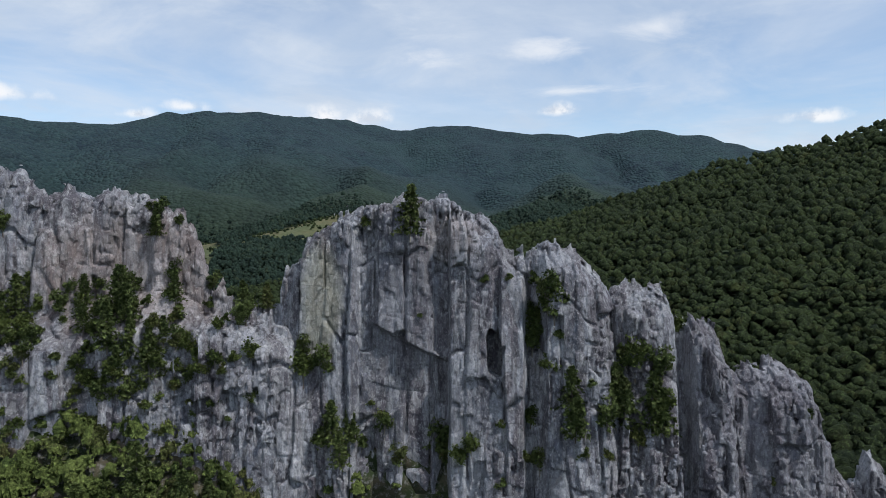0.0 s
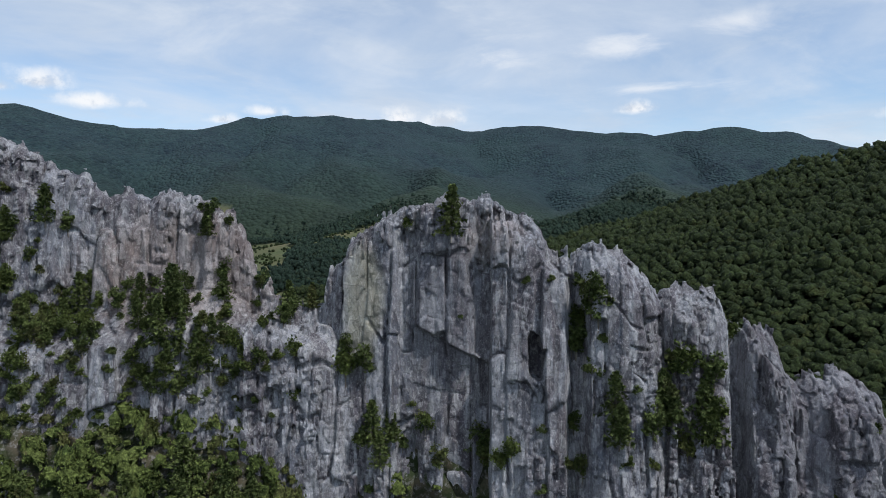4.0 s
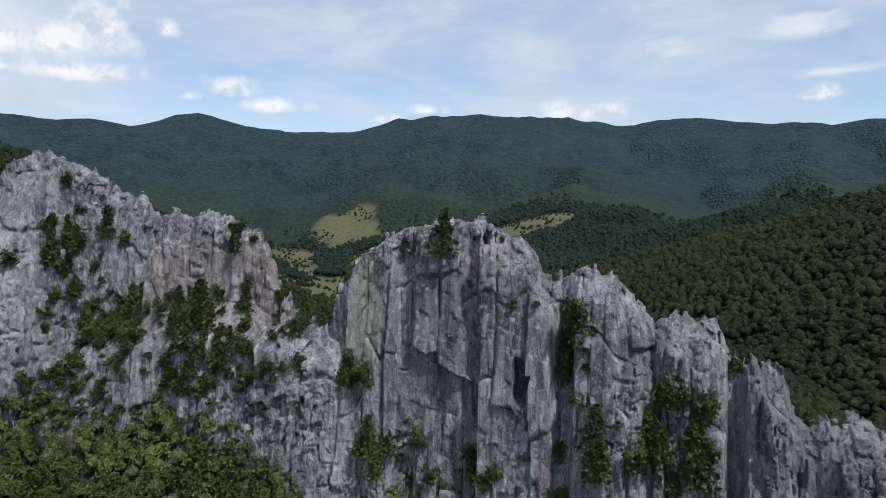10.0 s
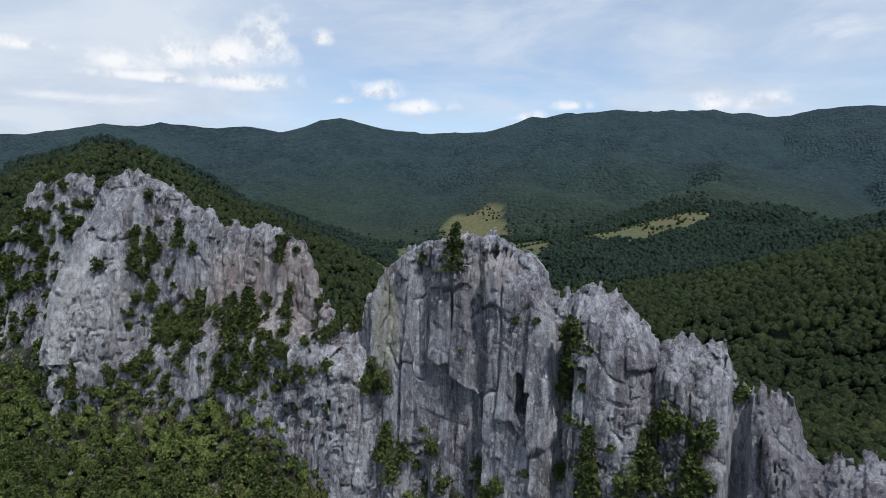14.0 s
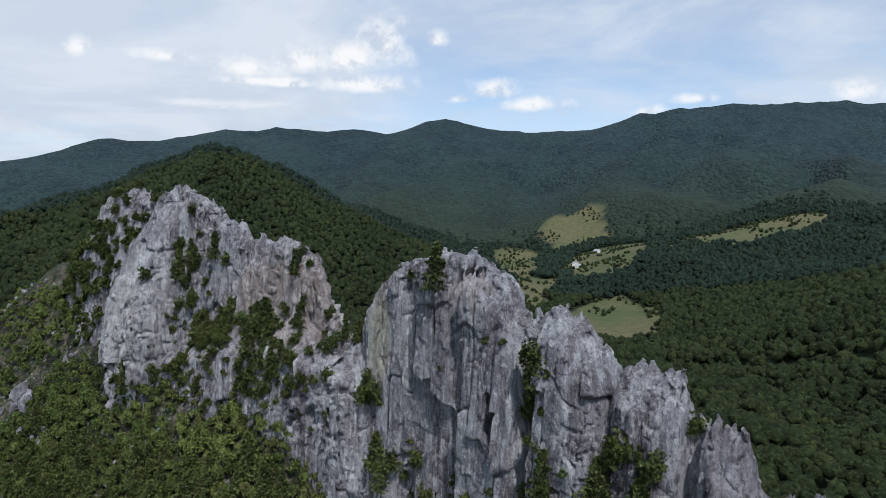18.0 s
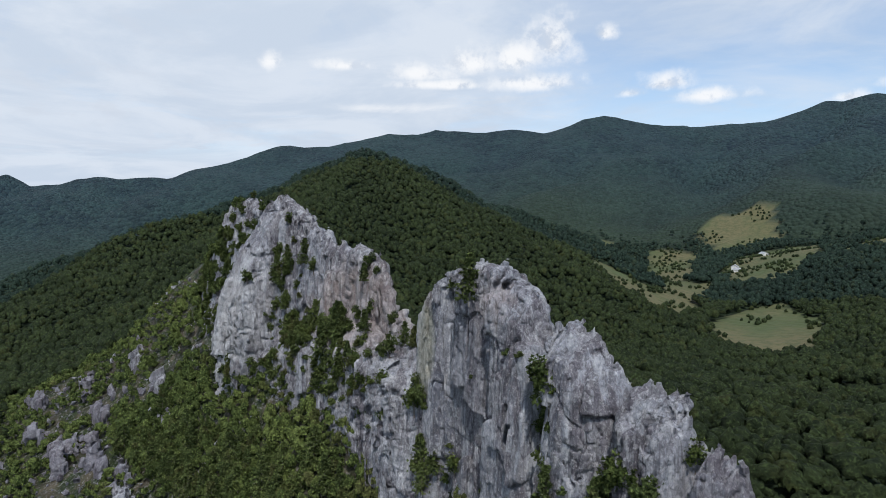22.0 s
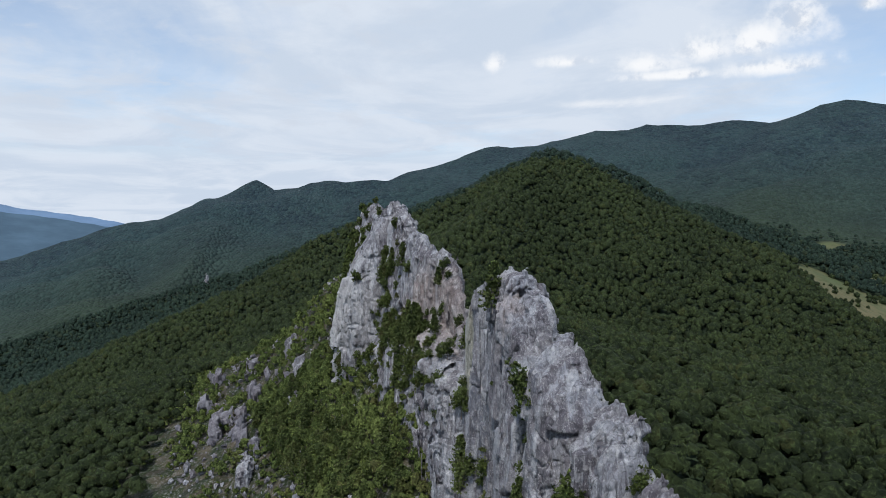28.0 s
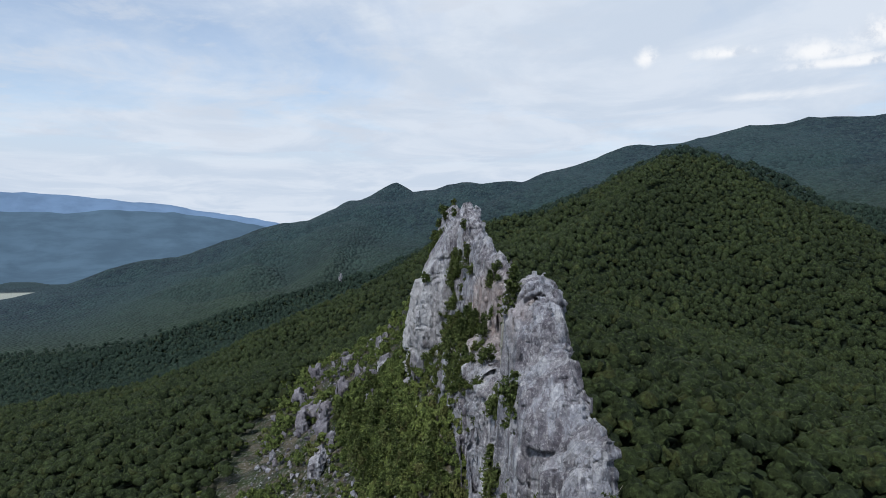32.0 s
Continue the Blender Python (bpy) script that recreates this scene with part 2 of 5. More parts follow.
def rock_material():
    m, nt, b = shader("weathered_quartzite", 0.85, 0.3)
    wide = tex(nt, "ShaderNodeTexNoise", 0.07, None, (1, 1, 0.5), Detail=5, Roughness=0.6)
    mid = tex(nt, "ShaderNodeTexNoise", 0.45, None, (1, 1, 0.5), Detail=9, Roughness=0.7)
    run = tex(nt, "ShaderNodeTexNoise", 0.55, None, (1, 1, 0.05), Detail=9, Roughness=0.68)
    fine = tex(nt, "ShaderNodeTexNoise", 2.2, None, (1, 1, 0.85), Detail=9, Roughness=0.78)
    stain = tex(nt, "ShaderNodeTexNoise", 0.15, None, (1, 1, 0.16), Detail=8, Roughness=0.62, Distortion=0.5)
    grain = tex(nt, "ShaderNodeTexNoise", 1.6, None, (1, 1, 0.30), Detail=9, Roughness=0.75)
    coarse_facet, coarse_tone, coarse_joint = facets(nt, 0.36, (1, 0.8, 0.30), 0.30)
    small_facet, small_tone, small_joint = facets(nt, 1.15, (1, 0.9, 0.55), 0.22)
    rough_zone = band(nt, tex(nt, "ShaderNodeTexNoise", 0.09, None, (1, 1, 0.7), Detail=4).outputs[0], 0.42, 0.60, 0.15, 1.0)
    c = blend(nt, band(nt, wide.outputs[0], 0.40, 0.60), (0.142, 0.152, 0.188), (0.338, 0.350, 0.392))
    c = blend(nt, times(nt, band(nt, stain.outputs[0], 0.48, 0.55), 0.82), c, (0.092, 0.080, 0.098))
    c = blend(nt, times(nt, band(nt, mid.outputs[0], 0.53, 0.64), 0.45), c, (0.455, 0.465, 0.495))
    c = blend(nt, times(nt, band(nt, mid.outputs[0], 0.47, 0.36), 0.45), c, (0.115, 0.105, 0.12))
    c = blend(nt, times(nt, band(nt, run.outputs[0], 0.53, 0.60), 0.68), c, (0.095, 0.088, 0.104))
    c = blend(nt, times(nt, band(nt, run.outputs[0], 0.46, 0.39), 0.50), c, (0.53, 0.54, 0.57))
    c = blend(nt, times(nt, band(nt, coarse_tone, 0.55, 0.95), 0.30), c, (0.50, 0.51, 0.54))
    c = blend(nt, times(nt, band(nt, coarse_tone, 0.40, 0.05), 0.35), c, (0.10, 0.092, 0.108))
    c = blend(nt, times(nt, band(nt, small_tone, 0.55, 0.95), times(nt, rough_zone, 0.32)), c, (0.62, 0.62, 0.62))
    c = blend(nt, times(nt, band(nt, small_tone, 0.35, 0.05), times(nt, rough_zone, 0.32)), c, (0.085, 0.08, 0.09))
    c = blend(nt, times(nt, band(nt, grain.outputs[0], 0.53, 0.63), 0.28), c, (0.62, 0.62, 0.625))
    c = blend(nt, times(nt, band(nt, grain.outputs[0], 0.47, 0.37), 0.30), c, (0.085, 0.080, 0.09))
    c = blend(nt, times(nt, band(nt, fine.outputs[0], 0.53, 0.62), 0.42), c, (0.66, 0.66, 0.655))
    c = blend(nt, times(nt, band(nt, fine.outputs[0], 0.47, 0.38), 0.42), c, (0.06, 0.058, 0.065))
    c = blend(nt, times(nt, spot(nt, (-25.5, 141, 284), (4.2, 14, 12), 0.35), 0.40), c, (0.55, 0.54, 0.40))
    c = blend(nt, times(nt, spot(nt, (-66, 146, 289), (24, 14, 13), 0.4), 0.32), c, (0.46, 0.35, 0.29))
    c = blend(nt, times(nt, spot(nt, (-121, 125, 280), (12, 20, 22), 0.4), 0.5), c, (0.53, 0.535, 0.54))
    c = blend(nt, times(nt, spot(nt, (2, 143, 298), (6, 8, 5), 0.3), 0.25), c, (0.42, 0.31, 0.26))
    c = blend(nt, times(nt, spot(nt, (66, 140, 262), (19, 20, 24), 0.4), 0.38), c, (0.115, 0.102, 0.122))
    c = blend(nt, times(nt, spot(nt, (-188, 84, 235), (62, 27, 45), 0.3), 0.5), c, (0.115, 0.100, 0.122))
    # painted shade: darkens the recess wall left of the pillar
    c = blend(nt, times(nt, spot(nt, (-7, 141, 283), (7, 8, 16), 0.35), 0.35), c, (0.125, 0.122, 0.142))
    c = blend(nt, times(nt, band(nt, small_joint, 0.07, 0.015), times(nt, rough_zone, 0.28)), c, (0.07, 0.066, 0.07))
    c = blend(nt, times(nt, band(nt, coarse_joint, 0.03, 0.01), 0.28), c, (0.05, 0.047, 0.05))
    nt.links.new(c, b.inputs["Base Color"])
    last = None
    for value, strength, distance in ((fine.outputs[0], 1.0, 0.35), (grain.outputs[0], 0.5, 0.3), (small_facet, 1.0, 0.8), (coarse_facet, 1.0, 1.3), (mid.outputs[0], 0.6, 0.8), (band(nt, small_joint, 0.0, 0.08), 0.5, 0.3)):
        bump = nt.nodes.new("ShaderNodeBump")
        bump.inputs["Strength"].default_value, bump.inputs["Distance"].default_value = strength, distance
        nt.links.new(value, bump.inputs["Height"])
        if last:
            nt.links.new(last, bump.inputs["Normal"])
        last = bump.outputs[0]
    nt.links.new(last, b.inputs["Normal"])
    return m


def leaf_material(name, dark, light, dry=(0.10, 0.10, 0.035), patch=0.11, clump=1.6):
    m, nt, b = shader(name, 0.75, 0.08)
    tree = tex(nt, "ShaderNodeTexVoronoi", patch)
    wide = tex(nt, "ShaderNodeTexNoise", 0.014, Detail=6, Roughness=0.6)
    leaves = tex(nt, "ShaderNodeTexNoise", clump, Detail=5, Roughness=0.7)
    sep = nt.nodes.new("ShaderNodeSeparateColor")
    nt.links.new(tree.outputs["Color"], sep.inputs[0])
    isl = nt.nodes.new("ShaderNodeNewGeometry").outputs["Random Per Island"]
    c = blend(nt, sep.outputs[0], dark, light)
    c = blend(nt, times(nt, isl, 0.4), c, light)
    c = blend(nt, times(nt, band(nt, sep.outputs[1], 0.80, 1.0), 0.5), c, dry)
    c = blend(nt, times(nt, band(nt, wide.outputs[0], 0.42, 0.62), 0.55), c, dark)
    # dark gaps and bright tips painted in: shade and sun on the leaf clumps
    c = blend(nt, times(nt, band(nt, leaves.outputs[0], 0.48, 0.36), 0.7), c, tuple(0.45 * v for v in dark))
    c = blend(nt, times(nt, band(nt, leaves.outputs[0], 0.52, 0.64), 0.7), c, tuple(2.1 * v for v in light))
    nt.links.new(c, b.inputs["Base Color"])
    bump = nt.nodes.new("ShaderNodeBump")
    bump.inputs["Strength"].default_value, bump.inputs["Distance"].default_value = 1.0, 1.1 / clump
    nt.links.new(leaves.outputs[0], bump.inputs["Height"])
    nt.links.new(bump.outputs[0], b.inputs["Normal"])
    return m


def bark_material():
    m, nt, b = shader("grey_bark", 0.9, 0.2)
    n = tex(nt, "ShaderNodeTexNoise", 3.0, None, (1, 1, 0.2), Detail=6)
    nt.links.new(blend(nt, band(nt, n.outputs[0], 0.35, 0.65), (0.10, 0.08, 0.065), (0.26, 0.24, 0.215)), b.inputs["Base Color"])
    return m


def plain(name, low_tone, high_tone, scale=0.6, rough=0.8):
    m, nt, b = shader(name, rough, 0.25)
    n = tex(nt, "ShaderNodeTexNoise", scale, Detail=7, Roughness=0.6)
    nt.links.new(blend(nt, band(nt, n.outputs[0], 0.35, 0.65), low_tone, high_tone), b.inputs["Base Color"])
    return m


def ground_material():
    """Forest floor and far woods; the mask of meadow, water and stony scrub is an attribute of the mesh."""
    m, nt, b = shader("ground_cover", 0.85, 0.2)
    def attribute(name):
        a = nt.nodes.new("ShaderNodeAttribute")
        a.attribute_name = name
        return a.outputs["Fac"]
    crowns = tex(nt, "ShaderNodeTexVoronoi", 0.13)
    wide = tex(nt, "ShaderNodeTexNoise", 0.008, Detail=6, Roughness=0.6)
    fine = tex(nt, "ShaderNodeTexNoise", 0.16, Detail=8, Roughness=0.7)
    c = blend(nt, band(nt, wide.outputs[0], 0.35, 0.65), (0.017, 0.029, 0.013), (0.028, 0.044, 0.019))
    c = blend(nt, band(nt, fine.outputs[0], 0.4, 0.7, 0, 0.5), c, (0.036, 0.056, 0.036))
    grass = blend(nt, band(nt, wide.outputs[0], 0.42, 0.6), (0.120, 0.108, 0.056), (0.070, 0.090, 0.038))
    grass = blend(nt, band(nt, fine.outputs[0], 0.44, 0.62, 0, 0.75), grass, (0.062, 0.076, 0.034))
    debris = tex(nt, "ShaderNodeTexNoise", 0.9, Detail=8, Roughness=0.75)
    stony = blend(nt, band(nt, fine.outputs[0], 0.44, 0.60), (0.022, 0.034, 0.012), (0.072, 0.062, 0.042))
    stony = blend(nt, times(nt, band(nt, debris.outputs[0], 0.50, 0.62), 0.75), stony, (0.20, 0.195, 0.195))
    # far woods: distance haze and cloud shade put into the colour, bluish and dark
    haze_tint = blend(nt, band(nt, wide.outputs[0], 0.4, 0.6), (0.009, 0.021, 0.033), (0.016, 0.035, 0.046))
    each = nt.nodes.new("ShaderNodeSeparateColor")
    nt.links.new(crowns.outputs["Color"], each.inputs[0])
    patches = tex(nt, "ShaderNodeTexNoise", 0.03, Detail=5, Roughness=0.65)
    haze_tint = blend(nt, times(nt, each.outputs[0], 0.75), haze_tint, (0.032, 0.060, 0.064))
    haze_tint = blend(nt, times(nt, band(nt, patches.outputs[0], 0.48, 0.66), 0.5), haze_tint, (0.033, 0.066, 0.067))
    # broad lit patches between cloud shadows, painted by noise
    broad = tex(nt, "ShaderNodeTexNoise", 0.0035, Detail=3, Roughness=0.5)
    haze_tint = blend(nt, times(nt, band(nt, broad.outputs[0], 0.45, 0.58), 0.4), haze_tint, (0.027, 0.056, 0.056))
    haze_tint = blend(nt, times(nt, band(nt, each.outputs[1], 0.55, 0.95), 0.5), haze_tint, (0.008, 0.018, 0.026))
    c = blend(nt, attribute("haze_tint"), c, haze_tint)
    c = blend(nt, attribute("stony"), c, stony)
    c = blend(nt, attribute("meadow"), c, grass)
    c = blend(nt, attribute("river"), c, (0.36, 0.38, 0.33))
    nt.links.new(c, b.inputs["Base Color"])
    bump = nt.nodes.new("ShaderNodeBump")
    bump.inputs["Strength"].default_value, bump.inputs["Distance"].default_value, bump.invert = 1.0, 8.0, True
    nt.links.new(times(nt, crowns.outputs["Distance"], band(nt, attribute("meadow"), 0.0, 0.6, 1.0, 0.10)), bump.inputs["Height"])
    nt.links.new(bump.outputs[0], b.inputs["Normal"])
    return m


ROCK = rock_material()
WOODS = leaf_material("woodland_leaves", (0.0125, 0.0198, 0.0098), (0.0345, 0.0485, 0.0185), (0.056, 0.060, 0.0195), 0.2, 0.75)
# woodland leaves once more, blued and darkened to paint in the haze further off
WOODS_HAZED = leaf_material("hazed_leaves", (0.0095, 0.0185, 0.0150), (0.025, 0.043, 0.0300), (0.044, 0.054, 0.026), 0.2, 0.75)
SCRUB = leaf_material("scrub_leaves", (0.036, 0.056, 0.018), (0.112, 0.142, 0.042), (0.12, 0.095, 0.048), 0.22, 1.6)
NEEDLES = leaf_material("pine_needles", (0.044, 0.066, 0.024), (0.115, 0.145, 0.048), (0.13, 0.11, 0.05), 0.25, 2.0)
BARK = bark_material()
GROUND = ground_material()
PAINT = plain("white_boards", (0.62, 0.62, 0.60), (0.78, 0.78, 0.76), 0.8)
TIN = plain("grey_tin_roof", (0.30, 0.31, 0.33), (0.45, 0.46, 0.48), 0.5, 0.5)
# air haze painted as a blue base colour with added emission
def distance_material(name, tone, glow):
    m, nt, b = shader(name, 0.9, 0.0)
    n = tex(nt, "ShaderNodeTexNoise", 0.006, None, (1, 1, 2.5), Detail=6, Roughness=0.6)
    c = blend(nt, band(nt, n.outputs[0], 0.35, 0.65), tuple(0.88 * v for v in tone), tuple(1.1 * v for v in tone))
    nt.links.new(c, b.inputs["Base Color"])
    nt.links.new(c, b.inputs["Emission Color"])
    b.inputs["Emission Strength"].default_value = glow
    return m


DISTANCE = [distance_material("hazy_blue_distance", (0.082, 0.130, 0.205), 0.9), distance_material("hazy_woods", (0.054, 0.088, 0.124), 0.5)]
DEAD = plain("bleached_wood", (0.32, 0.30, 0.27), (0.50, 0.48, 0.44), 2.0)


def ease(a, b, v):
    k = np.clip((v - a) / (b - a), 0, 1)
    return k * k * (3 - 2 * k)


# ---- noise on arrays ----
def lattice(ix, iy, iz, salt):
    h = (ix * 374761393 + iy * 668265263 + iz * 2147483647 + salt * 974634541) & 0xFFFFFFFF
    h = ((h ^ (h >> 13)) * 1274126177) & 0xFFFFFFFF
    h = ((h ^ (h >> 16)) * 2246822519) & 0xFFFFFFFF
    return ((h ^ (h >> 15)) & 0xFFFFFF) / 16777215.0


def smooth_noise(x, y, z, salt=0):
    """Value noise from -1 to 1."""
    fx, fy, fz = np.floor(x), np.floor(y), np.floor(z)
    ix, iy, iz = fx.astype(np.int64), fy.astype(np.int64), fz.astype(np.int64)
    u, v, w = x - fx, y - fy, z - fz
    u, v, w = u * u * (3 - 2 * u), v * v * (3 - 2 * v), w * w * (3 - 2 * w)
    total = 0
    for a in (0, 1):
        for b in (0, 1):
            for c in (0, 1):
                weight = (u if a else 1 - u) * (v if b else 1 - v) * (w if c else 1 - w)
                total = total + weight * lattice(ix + a, iy + b, iz + c, salt)
    return total * 2 - 1


def fractal(x, y, z, octaves=4, salt=0):
    total, gain = 0, 1.0
    for i in range(octaves):
        total = total + gain * smooth_noise(x * 2 ** i, y * 2 ** i, z * 2 ** i, salt + i)
        gain *= 0.5
    return total


CHANCE = np.random.default_rng(9).random((64 * 64 * 64, 6)).astype(np.float32)


def quick_noise(x, y, z, salt=0):
    """Value noise from -1 to 1, out of a table of chances."""
    fx, fy, fz = np.floor(x), np.floor(y), np.floor(z)
    ix, iy, iz = fx.astype(np.int32) + salt * 7, fy.astype(np.int32) + salt * 13, fz.astype(np.int32) + salt * 29
    u, v, w = x - fx, y - fy, z - fz
    u, v, w = u * u * (3 - 2 * u), v * v * (3 - 2 * v), w * w * (3 - 2 * w)
    total = 0
    for a in (0, 1):
        for b in (0, 1):
            row = (((ix + a) & 63) * 64 + ((iy + b) & 63)) * 64
            side = (u if a else 1 - u) * (v if b else 1 - v)
            total = total + side * ((1 - w) * CHANCE[row + (iz & 63), salt % 6] + w * CHANCE[row + ((iz + 1) & 63), salt % 6])
    return total * 2 - 1


# ---- the lie of the land ----
# Ridges: crest points (x, y, z, drop and steepness of the south-west side, drop and steepness of the north-east side).
RIDGES = []
RIDGES.append([(190, 140, 215, 20, .30, 10, .25), (90, 147, 240, 40, .30, 12, .20), (0, 152, 262, 52, .24, 10, .17),
               (-60, 152, 274, 62, .22, 8, .18), (-150, 146, 290, 72, .20, 10, .25), (-235, 150, 288, 56, .22, 10, .33)])
RIDGES.append([(-235, 150, 288, 56, .22, 14, .40), (-350, 235, 292, 30, .36, 14, .44), (-500, 350, 338, 10, .45, 10, .47),
               (-630, 455, 399, 5, .46, 3, .52), (-700, 505, 404, 5, .46, 3, .52), (-790, 560, 384, 5, .44, 5, .44), (-1050, 700, 390, 5, .33, 5, .40)])
RIDGES.append([(520, 430, 402, 5, .42, 5, .42), (356, 544, 376, 5, .40, 5, .40), (258, 597, 357, 5, .38, 5, .38),
               (130, 680, 308, 5, .34, 5, .30), (0, 780, 272, 5, .28, 5, .28)])
FAR_SIDE = (5, .44, 5, .3)
RIDGES.append([p + FAR_SIDE for p in ((1600, 1800, 500), (1013, 2176, 544), (856, 2242, 588), (700, 2287, 598), (430, 2361, 618), (250, 2362, 636), (100, 2375, 650), (0, 2388, 648),
                                     (-160, 2395, 645), (-317, 2340, 660), (-520, 1960, 621))])
RIDGES.append([p + FAR_SIDE for p in ((-520, 1960, 621), (-640, 1900, 613), (-730, 1850, 600), (-800, 1820, 578), (-868, 1786, 568), (-1011, 1703, 555), (-1110, 1635, 570), (-1196, 1571, 596),
                                     (-1250, 1532, 602), (-1288, 1492, 570), (-1340, 1440, 548), (-1478, 1293, 571), (-1540, 1195, 582), (-1600, 1080, 560))])
RIDGES.append([p + FAR_SIDE for p in ((-1600, 1080, 560), (-1653, 1004, 537), (-1692, 930, 531), (-1714, 884, 516), (-1749, 806, 503), (-1752, 700, 466), (-1754, 600, 453),
                                     (-1752, 480, 430), (-1754, 383, 416), (-1770, 320, 420), (-1778, 275, 416), (-1790, 225, 390))])
RIDGES.append([(-1790, 225, 390, 5, .44, 5, .3), (-1815, 142, 402, 14, .34, 14, .3), (-1790, 70, 345, 5, .44, 5, .3), (-1775, 0, 316, 5, .44, 5, .3),
               (-1740, -100, 300, 5, .44, 5, .3), (-1700, -164, 294, 5, .44, 5, .3), (-1705, -312, 250, 5, .32, 5, .3), (-1690, -455, 213, 5, .28, 5, .3), (-1652, -580, 180, 5, .28, 5, .3), (-1580, -682, 128, 5, .3, 5, .3)])
RIDGES.append([(-1550, 1420, 545, 5, .36, 5, .36), (-1329, 1331, 519, 5, .36, 5, .36), (-1150, 1200, 440, 5, .36, 5, .36), (-950, 1080, 335, 5, .34, 5, .34), (-800, 1000, 275, 5, .3, 5, .3)])
RIDGES.append([(-640, 1870, 600, 5, .36, 5, .36), (-660, 1550, 440, 5, .36, 5, .36), (-640, 1350, 330, 5, .34, 5, .34), (-600, 1240, 282, 5, .3, 5, .3)])
RIDGES.append([(-317, 2340, 640, 5, .34, 5, .34), (-200, 1800, 480, 5, .34, 5, .34), (-160, 1400, 362, 5, .3, 5, .3), (-150, 1130, 338, 4, .28, 4, .2), (-232, 975, 311, 4, .34, 4, .24), (-240, 830, 252, 4, .25, 4, .2)])
RIDGES.append([(430, 2361, 600, 5, .33, 5, .33), (330, 1800, 450, 5, .33, 5, .33), (250, 1300, 360, 5, .26, 5, .26), (120, 950, 318, 5, .25, 5, .25)])
RIDGES.append([(-700, 505, 395, 5, .42, 5, .42), (-860, 330, 310, 5, .40, 5, .40), (-900, 120, 252, 5, .40, 5, .40), (-880, -100, 182, 5, .36, 5, .36), (-820, -330, 110, 5, .30, 5, .30)])
RIDGES.append([(-630, 455, 392, 5, .45, 5, .45), (-640, 300, 324, 5, .50, 5, .50), (-640, 200, 296, 5, .52, 5, .52), (-620, 100, 250, 5, .52, 5, .52), (-590, 0, 184, 5, .50, 5, .50), (-550, -100, 130, 5, .40, 5, .40)])


def ridge_height(x, y, crest):
    best = np.full(x.shape, -1e4)
    for p, q in zip(crest[:-1], crest[1:]):
        ax, ay, bx, by = p[0], p[1], q[0] - p[0], q[1] - p[1]
        k = np.clip(((x - ax) * bx + (y - ay) * by) / (bx * bx + by * by), 0, 1)
        dx, dy = x - ax - k * bx, y - ay - k * by
        d = np.sqrt(dx * dx + dy * dy)
        side = ease(-0.35, 0.35, (dy - 0.25 * dx) / (d + 6))
        vals = [p[i] + k * (q[i] - p[i]) for i in range(2, 7)]
        drop, steep = vals[1] + (vals[3] - vals[1]) * side, vals[2] + (vals[4] - vals[2]) * side
        soft = np.sqrt(d * d + 144) - 12
        best = np.maximum(best, vals[0] - drop * (1 - np.exp(-soft / 34)) - steep * soft)
    return best


def true_land(x, y):
    x, y = np.atleast_1d(np.asarray(x, float)), np.atleast_1d(np.asarray(y, float))
    east = ease(-420, 350, y + 0.1 * x)
    base = 98 + 110 * east + 0.045 * np.clip(y - 650, 0, 2500)
    total = np.exp((base - 250) / 9.0)
    for crest in RIDGES:
        total = total + np.exp(np.clip((ridge_height(x, y, crest) - 250) / 9.0, -60, 60))
    h = 250 + 9.0 * np.log(total)
    away = ease(150, 700, np.hypot(x + 60, y - 140))
    rough = fractal(x / 230, y / 230, 0 * x, 4, 40)
    folds = 1 - np.abs(smooth_noise(x / 190 + 0.4 * rough, y / 190, 0 * x + 3.3, 61))
    high = ease(5, 120, h - base)
    h = h - 17 * ease(-52, -28, x) * ease(125, 60, x) * ease(149, 136, y) * ease(70, 110, y)
    h = h - away * 26 * (folds - 0.6) * ease(20, 80, h - base) * ease(400, 240, h - base) * ease(700, 1200, np.hypot(x + 60, y - 140))
    h = h + 9 * ease(1450, 1750, np.hypot(x + 20, y - 120))
    clefts = np.abs(smooth_noise(x / 150 + 0.3 * rough, y / 210, 0 * x, 64))
    h = h + 48 * (clefts - 0.33) * ease(25, 80, h - base) * ease(270, 170, h - base) * ease(850, 1250, np.hypot(x + 20, y - 120))
    # gullies down the flanks of the hill behind the peak
    along, across = -0.79 * (x + 350) + 0.61 * (y - 235), 0.61 * (x + 350) + 0.79 * (y - 235)
    gully = np.abs(smooth_noise((along + 0.45 * np.abs(across)) / 85, across / 260, 0 * x, 66))
    h = h + 26 * (gully - 0.33) * ease(30, 110, np.abs(across)) * ease(430, 260, np.abs(across)) * ease(40, 140, along) * ease(700, 520, along)
    return h + away * high * (14 * rough - 16 * (folds - 0.6)) + (1 - away) * 1.6 * fractal(x / 14, y / 14, 0 * x, 3, 70)


def table(x0, x1, y0, y1, gap):
    gx, gy = np.meshgrid(np.arange(x0, x1, gap), np.arange(y0, y1, gap), indexing="ij")
    return x0, y0, gap, true_land(gx, gy)


WIDE, CLOSE = table(-2800, 2800, -2700, 2900, 10.0), table(-430, 470, -260, 680, 2.6)


def lookup(x, y, sheet):
    x0, y0, gap, z = sheet
    u, v = (x - x0) / gap, (y - y0) / gap
    i, j = np.clip(u.astype(int), 0, z.shape[0] - 2), np.clip(v.astype(int), 0, z.shape[1] - 2)
    u, v = u - i, v - j
    return (z[i, j] * (1 - u) + z[i + 1, j] * u) * (1 - v) + (z[i, j + 1] * (1 - u) + z[i + 1, j + 1] * u) * v


